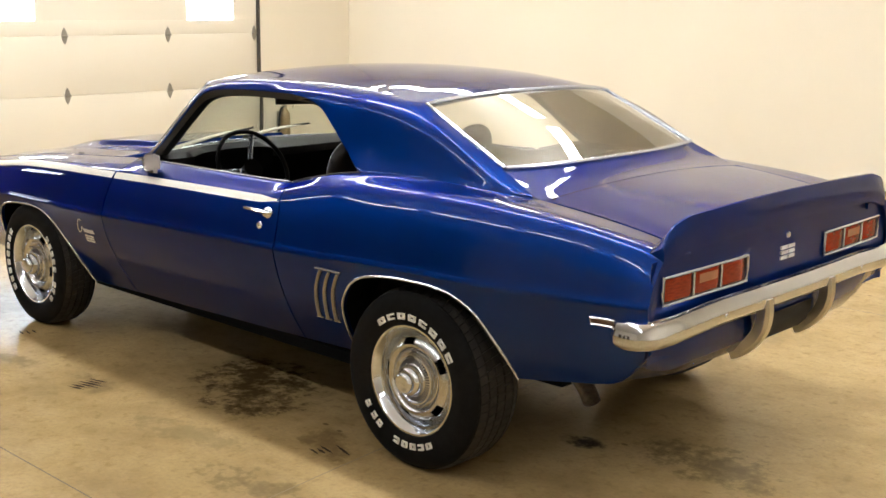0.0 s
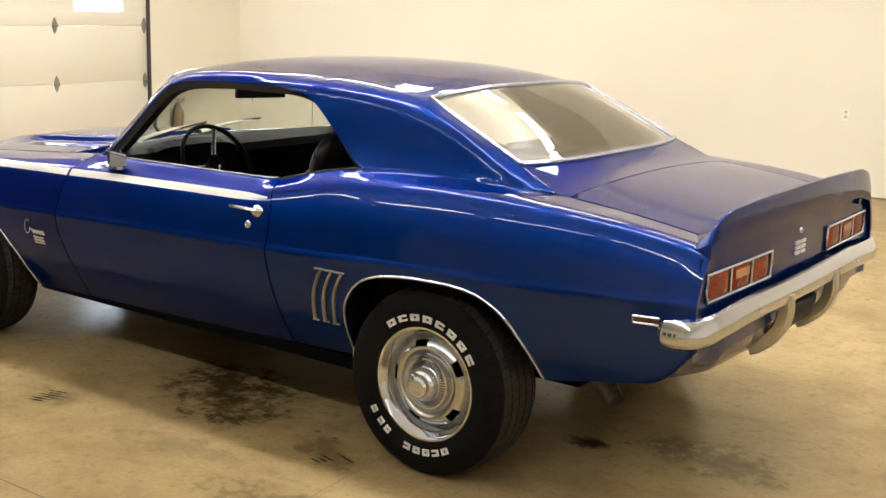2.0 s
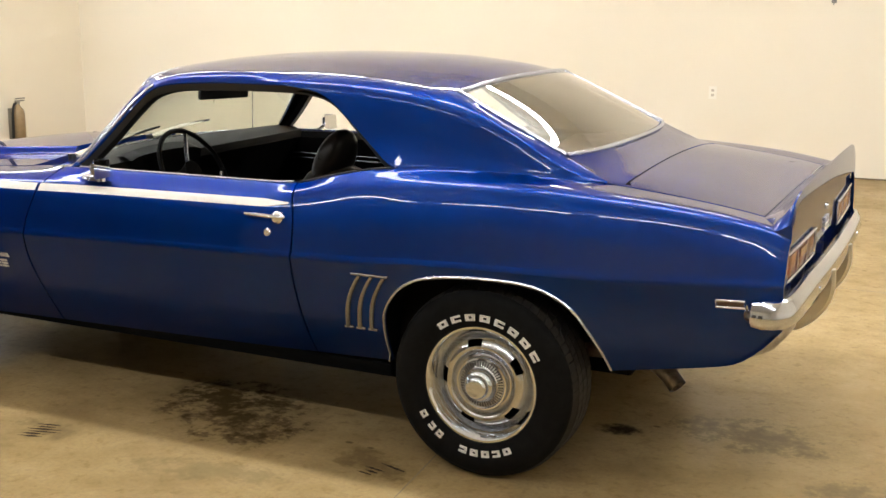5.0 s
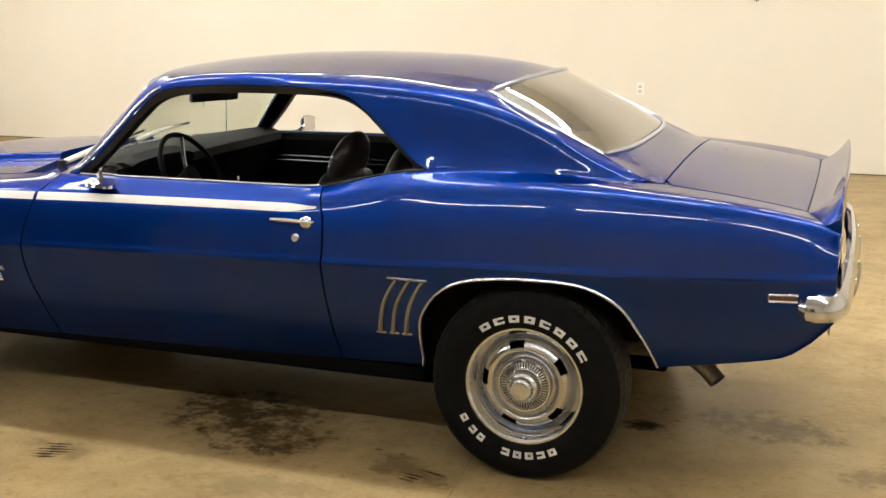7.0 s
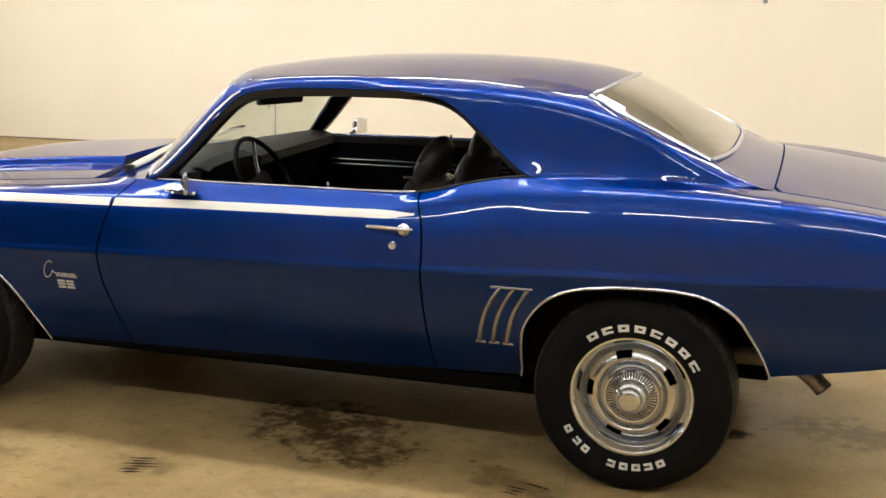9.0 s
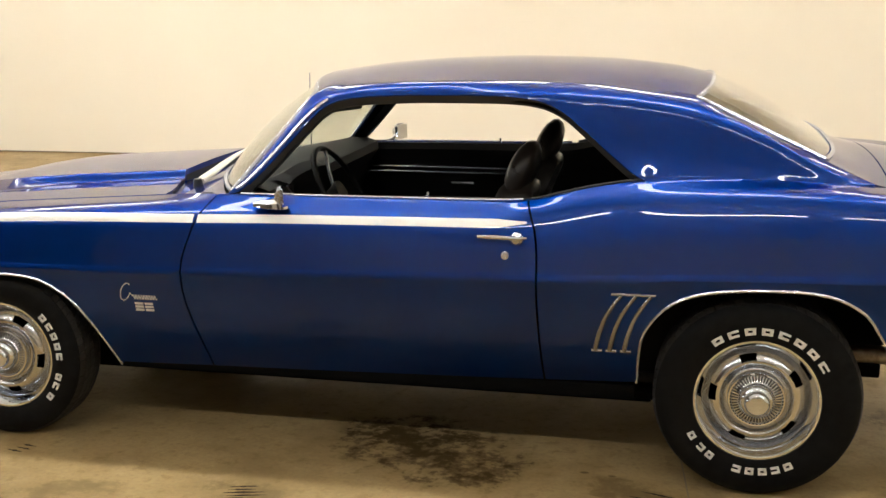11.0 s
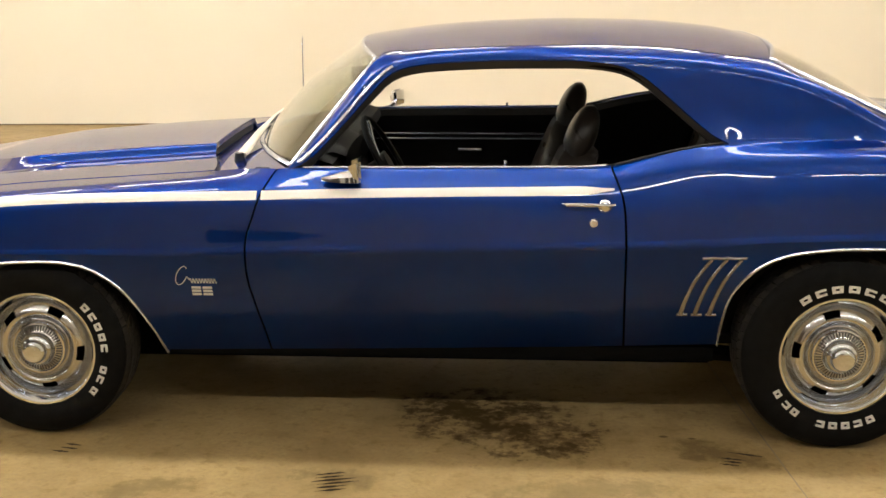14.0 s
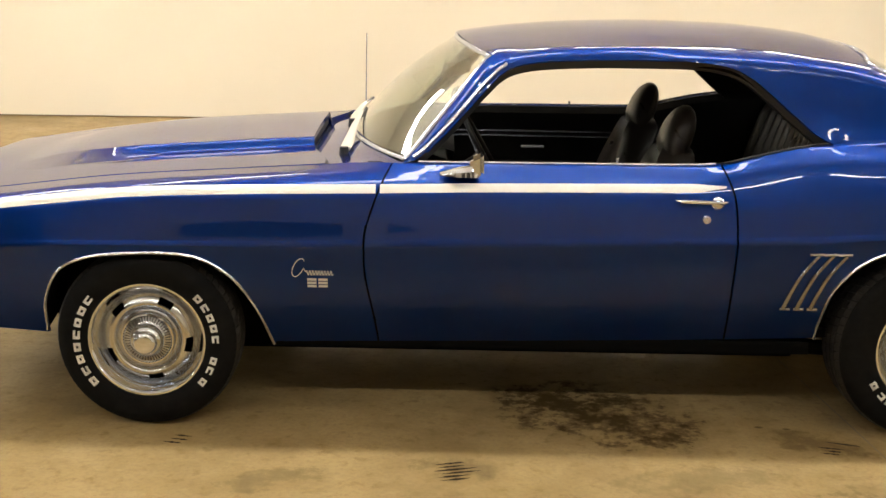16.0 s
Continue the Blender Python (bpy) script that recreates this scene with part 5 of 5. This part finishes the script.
# ---- cabin
bm = bmesh.new()
grid(bm, roof_top(0.03))
for sgn in (-1, 1):
    xs = [x for x in XS_SIDE if x < 1.6]
    grid(bm, roof_side(xs, sgn, 0.035))
part("headliner", bm, vinyl, car, "black headliner and pillar trim")
for sgn in (-1, 1):
    bm = bmesh.new()
    rows = []
    for x in stations(-0.62, 1.5, 0.06):
        wt, zt = top(x)
        rows.append([(x, sgn * (wt - 0.006), zt - 0.004), (x, sgn * (wt - 0.04), zt - 0.002), (x, sgn * (wt - 0.065), zt - 0.03), (x, sgn * (wt - 0.07), 0.80), (x, sgn * (wt - 0.05), 0.62), (x, sgn * (wt - 0.04), 0.32)])
    grid(bm, rows)
    ip = part("inner_door_panel", bm, vinyl, doors[sgn], "black vinyl inner door panel")
    for z in (0.835, 0.812):
        bm = bmesh.new()
        tube(bm, [(x, sgn * (top(x)[0] - 0.072), z) for x in stations(-0.50, 0.55, 0.1)], 0.0042, 6)
        part("trim_strip", bm, bright, ip, "slim bright strip on the door panel")
    bm = bmesh.new()
    box(bm, (-0.12, min(sgn * 0.72, sgn * 0.655), 0.64), (0.38, max(sgn * 0.72, sgn * 0.655), 0.70), 0.02)
    part("armrest", bm, vinyl, ip)
    bm = bmesh.new()
    box(bm, (0.02, min(sgn * 0.722, sgn * 0.708), 0.755), (0.13, max(sgn * 0.722, sgn * 0.708), 0.768), 0.005)
    part("inner_handle", bm, bright, ip)
    bm = bmesh.new()
    tube(bm, [(0.245, sgn * 0.762, 0.935), (0.245, sgn * 0.762, 0.955), (0.245, sgn * 0.762, 0.972)], [0.004, 0.004, 0.0055], 8)
    part("lock_knob", bm, bright, doors[sgn], "small bright lock knob on the sill")

# cabin floor, firewall, parcel shelf
bm = bmesh.new()
box(bm, (-0.75, -0.74, 0.33), (1.6, 0.74, 0.36))
box(bm, (-0.80, -0.66, 0.33), (-0.74, 0.66, 0.90))
box(bm, (1.22, -0.70, 0.95), (1.66, 0.70, 0.975))
box(bm, (1.5, -0.70, 0.36), (1.56, 0.70, 0.95))
part("cabin_tub", bm, vinyl, car, "black carpet and bulkheads", True)
# dashboard
bm = bmesh.new()
rows = []
for k in range(21):
    f = -1 + k / 10
    w = 0.735 * f
    x0 = -0.69 + 0.20 * f * f
    rows.append([(x0, w, 0.955), (lerp(x0, -0.40, 0.5), w, 0.972), (-0.40, w, 0.968), (-0.345, w, 0.950), (-0.335, w, 0.915), (-0.37, w, 0.86), (-0.40, w, 0.74), (-0.52, w, 0.62)])
grid(bm, rows)
dash = part("dashboard", bm, dashm, car, "black padded dashboard")
bm = bmesh.new()
rows = []
for k in range(13):
    w = -0.60 + 0.46 * k / 12
    h = math.sin(math.pi * k / 12) ** 0.4
    rows.append([(-0.42, w, 0.965), (-0.36, w, 0.970 + 0.028 * h), (-0.315, w, 0.955 + 0.02 * h), (-0.325, w, 0.90), (-0.35, w, 0.85)])
grid(bm, rows)
part("gauge_hood", bm, dashm, dash)
# steering wheel and column
sw = new("steering_wheel")
sw.parent = car
sw.matrix_basis = pose(-0.185, -0.365, 0.892, 0, 60, 0)
bm = bmesh.new()
ring = [(0.19 * math.cos(2 * math.pi * k / 40), 0.19 * math.sin(2 * math.pi * k / 40), 0) for k in range(41)]
tube(bm, ring, 0.011, 8, False)
part("rim", bm, vinyl, sw, "thin black steering wheel rim")
bm = bmesh.new()
for a in (20, 160, 270):
    tube(bm, [(0, 0, -0.03), (0.1 * math.cos(radians(a)), 0.1 * math.sin(radians(a)), -0.02), (0.185 * math.cos(radians(a)), 0.185 * math.sin(radians(a)), 0)], 0.013, 8, True, (1, 0.4))
part("spokes", bm, bright, sw, "metal spokes")
bm = bmesh.new()
tube(bm, [(0, 0, -0.25), (0, 0, -0.05), (0, 0, 0.0)], [0.035, 0.035, 0.05], 12)
part("column", bm, dashm, sw)
# inner mirror
bm = bmesh.new()
box(bm, (-0.012, -0.125, -0.03), (0.012, 0.125, 0.03), 0.010)
im = part("inner_mirror", bm, seal, car, "black inner rear-view mirror")
im.matrix_basis = pose(-0.30, 0.02, 1.192, 0, 6, -24)
bm = bmesh.new()
tube(bm, [(0, 0, 0.02), (-0.03, 0, 0.12)], 0.006, 6)
part("stem", bm, bright, im)
bm = bmesh.new()
tube(bm, [(-0.355, 0.02, 1.14), (-0.34, 0.02, 1.27)], 0.0025, 5)
part("mirror_rod", bm, seal, car)


def seat(y, name="front_seat"):
    e = new(name)
    e.parent = car
    e.matrix_basis = pose(0.055, y, 0.335)
    bm = bmesh.new()
    rows = []
    for k in range(15):
        v = min(1.0, k / 11)
        tp = [0, 0, 0, 0, 0, 0, 0, 0, 0, 0, 0, 0.0, 0.10, 0.32, 0.62][k]
        w = 0.25 * (1 - 0.42 * v ** 3) * (1 - tp)
        h = [0, 0, 0, 0, 0, 0, 0, 0, 0, 0, 0, 0.0, 0.022, 0.036, 0.042][k]
        rows.append([(0.26 + 0.17 * v + dx * (1 - 0.8 * tp) + 0.3 * h, w * f, 0.16 + 0.425 * v + h) for f, dx in ((-1, 0.03), (-0.9, -0.03), (-0.72, -0.05), (-0.45, -0.022), (0, -0.012), (0.45, -0.022), (0.72, -0.05), (0.9, -0.03), (1, 0.03), (0.85, 0.085), (0, 0.10), (-0.85, 0.085))])
    vs = grid(bm, rows, True)
    bm.faces.new(vs[-1])
    part("backrest", bm, leather, e, sharp=60)
    bm = bmesh.new()
    box(bm, (-0.26, -0.25, 0.02), (0.28, 0.25, 0.20), 0.06)
    part("cushion", bm, leather, e, sharp=60)
    bm = bmesh.new()
    # rounded headrest, leaning back, wider at its foot
    rows = []
    for k in range(11):
        v = k / 10
        r = math.sqrt(max(0.0, 1 - max(0.0, (v - 0.30) / 0.72) ** 2.4))
        foot = 0.72 + 0.28 * smooth(v / 0.25)
        rows.append([(0.445 + 0.052 * v + 0.056 * r * foot * math.copysign(abs(math.cos(a)) ** 0.75, math.cos(a)), 0.128 * r * (1 - 0.16 * v) * math.copysign(abs(math.sin(a)) ** 0.7, math.sin(a)), 0.600 + 0.172 * v)
                     for a in [2 * math.pi * (q + 0.5) / 16 for q in range(16)]])
    vs = grid(bm, rows, True)
    bm.faces.new(vs[0])
    bm.faces.new(vs[-1][::-1])
    part("headrest", bm, leather, e, sharp=60)
    for s in (-0.05, 0.05):
        bm = bmesh.new()
        tube(bm, [(0.43, s, 0.58), (0.43, s, 0.66)], 0.007, 6)
        part("headrest_post", bm, bright, e)
    return e


seat(-0.38)
seat(0.38)
# rear bench with upright pleats
bm = bmesh.new()
rows = []
for k in range(61):
    y = -0.66 + 1.32 * k / 60
    p = 0.065 + 0.018 * abs(math.sin(k * math.pi / 3)) + 0.05 * (y / 0.62) ** 4
    rows.append([(0.82 - p, y, 0.44), (0.84 - p, y, 0.56), (1.14 - p, y, 0.56), (1.16 - p, y, 0.60), (1.20 - p, y, 0.80), (1.25 - p, y, 0.96), (1.29 - p, y, 1.02), (1.33, y, 1.035), (1.40, y, 1.02), (1.47, y, 0.97)])
grid(bm, rows)
part("rear_bench", bm, leather, car, "black pleated rear bench seat")
# console and shifter
bm = bmesh.new()
box(bm, (-0.30, -0.10, 0.36), (0.55, 0.10, 0.56), 0.03)
part("console", bm, vinyl, car)
bm = bmesh.new()
tube(bm, [(-0.02, 0, 0.55), (-0.01, 0, 0.70)], 0.008, 8)
part("shifter", bm, bright, car)


# ---------------------------------------------------------------- small things in the room
socket_m = mat("outlet_socket", (0.52, 0.47, 0.38), 0.4)
bm = bmesh.new()
oy = far_y(0.405)
box(bm, (-0.037, -0.008, -0.06), (0.037, 0.0, 0.06), 0.003)
o = tagged(new("wall_outlet"), "small cream wall outlet plate", "outlet")
o.matrix_basis = pose(0.405, oy, 0.735, 0, 0, math.degrees(math.atan(FSL)))
part("plate", bm, outlet_m, o)
for dz in (-0.022, 0.022):
    bm = bmesh.new()
    box(bm, (-0.014, -0.0095, dz - 0.012), (0.014, -0.006, dz + 0.012), 0.002)
    part("socket", bm, socket_m, o)

# fire extinguisher standing in the corner by the door
fe = tagged(new("fire_extinguisher"), "tan metal fire extinguisher with dark hose on the floor", "fire extinguisher")
fe.matrix_basis = pose(WX + 0.12, 5.19, 0.0)
bm = bmesh.new()
lathe(bm, [(0.0, 0.0), (0.066, 0.0), (0.072, 0.012), (0.072, 0.33), (0.062, 0.37), (0.030, 0.405), (0.022, 0.43), (0.0, 0.43)], 24)
ob = part("cylinder", bm, ext_m, fe, "tan metal cylinder")
ob.matrix_basis = pose(0, 0, 0, 90, 0, 0)
bm = bmesh.new()
box(bm, (-0.02, -0.02, 0.41), (0.02, 0.02, 0.46), 0.005)
box(bm, (-0.012, -0.03, 0.455), (0.012, 0.10, 0.470), 0.004)
box(bm, (-0.012, -0.02, 0.480), (0.012, 0.11, 0.494), 0.004)
part("valve", bm, hinge_m, fe, "grey valve and carrying handle")
bm = bmesh.new()
tube(bm, spline([(0, -0.02, 0.44), (0.02, -0.07, 0.42), (0.02, -0.095, 0.32), (0.01, -0.092, 0.15), (0, -0.088, 0.06)], 14), 0.014, 8)
part("hose", bm, seal, fe, "dark rubber hose")
bm = bmesh.new()
box(bm, (-0.118, -0.03, 0.02), (-0.078, 0.03, 0.38), 0.004)
part("bracket", bm, hinge_m, fe)

# small dark hook on the far wall
hk = tagged(new("wall_hook"), "small dark metal hook screwed to the cream wall", "hook")
hk.matrix_basis = pose(1.433, far_y(1.433), 1.589, 0, 0, math.degrees(math.atan(FSL)))
bm = bmesh.new()
box(bm, (-0.022, -0.008, -0.02), (0.022, 0.0, 0.035), 0.003)
part("plate", bm, hinge_m, hk)
bm = bmesh.new()
tube(bm, spline([(0, -0.006, 0.0), (0, -0.04, -0.01), (0, -0.045, -0.02), (0, -0.035, -0.03), (0, -0.02, -0.028)], 10), 0.005, 8)
part("prong", bm, hinge_m, hk)

# tyre scuffs: short slanted dark bars of rubber on the slab
scuff_m = mat("rubber_scuff", (0.032, 0.020, 0.009), 0.7, spec=0.05)


def scuff(cx, cy, count, length, step, turn, seed):
    rnd = random.Random(seed)
    bm = bmesh.new()
    for k in range(count):
        o = (k - count / 2) * step
        l = length * (0.6 + 0.5 * rnd.random())
        s = rnd.uniform(-0.02, 0.02)
        lo, hi = [], []
        for j in range(9):
            u = (j / 8 - 0.5) * l + s
            h = 0.0058 * math.sin(math.pi * (j + 0.5) / 9) * (0.5 + rnd.random())
            for lst, v in ((lo, o - h), (hi, o + h)):
                lst.append((cx + u * math.cos(turn) - v * math.sin(turn), cy + u * math.sin(turn) + v * math.cos(turn), 0.0015))
        grid(bm, [lo, hi])
    tagged(link("tyre_scuff", bm, scuff_m, None, True), "short dark tyre scuff marks on the concrete", "scuff mark", "floor marks", kind="stuff")


scuff(-0.30, -1.20, 6, 0.14, 0.024, 0.25, 4)
scuff(1.06, -0.92, 1, 0.12, 0.03, -0.30, 6)
scuff(1.02, -0.99, 3, 0.09, 0.024, -0.20, 7)
scuff(-1.25, -0.98, 3, 0.08, 0.03, -0.2, 9)
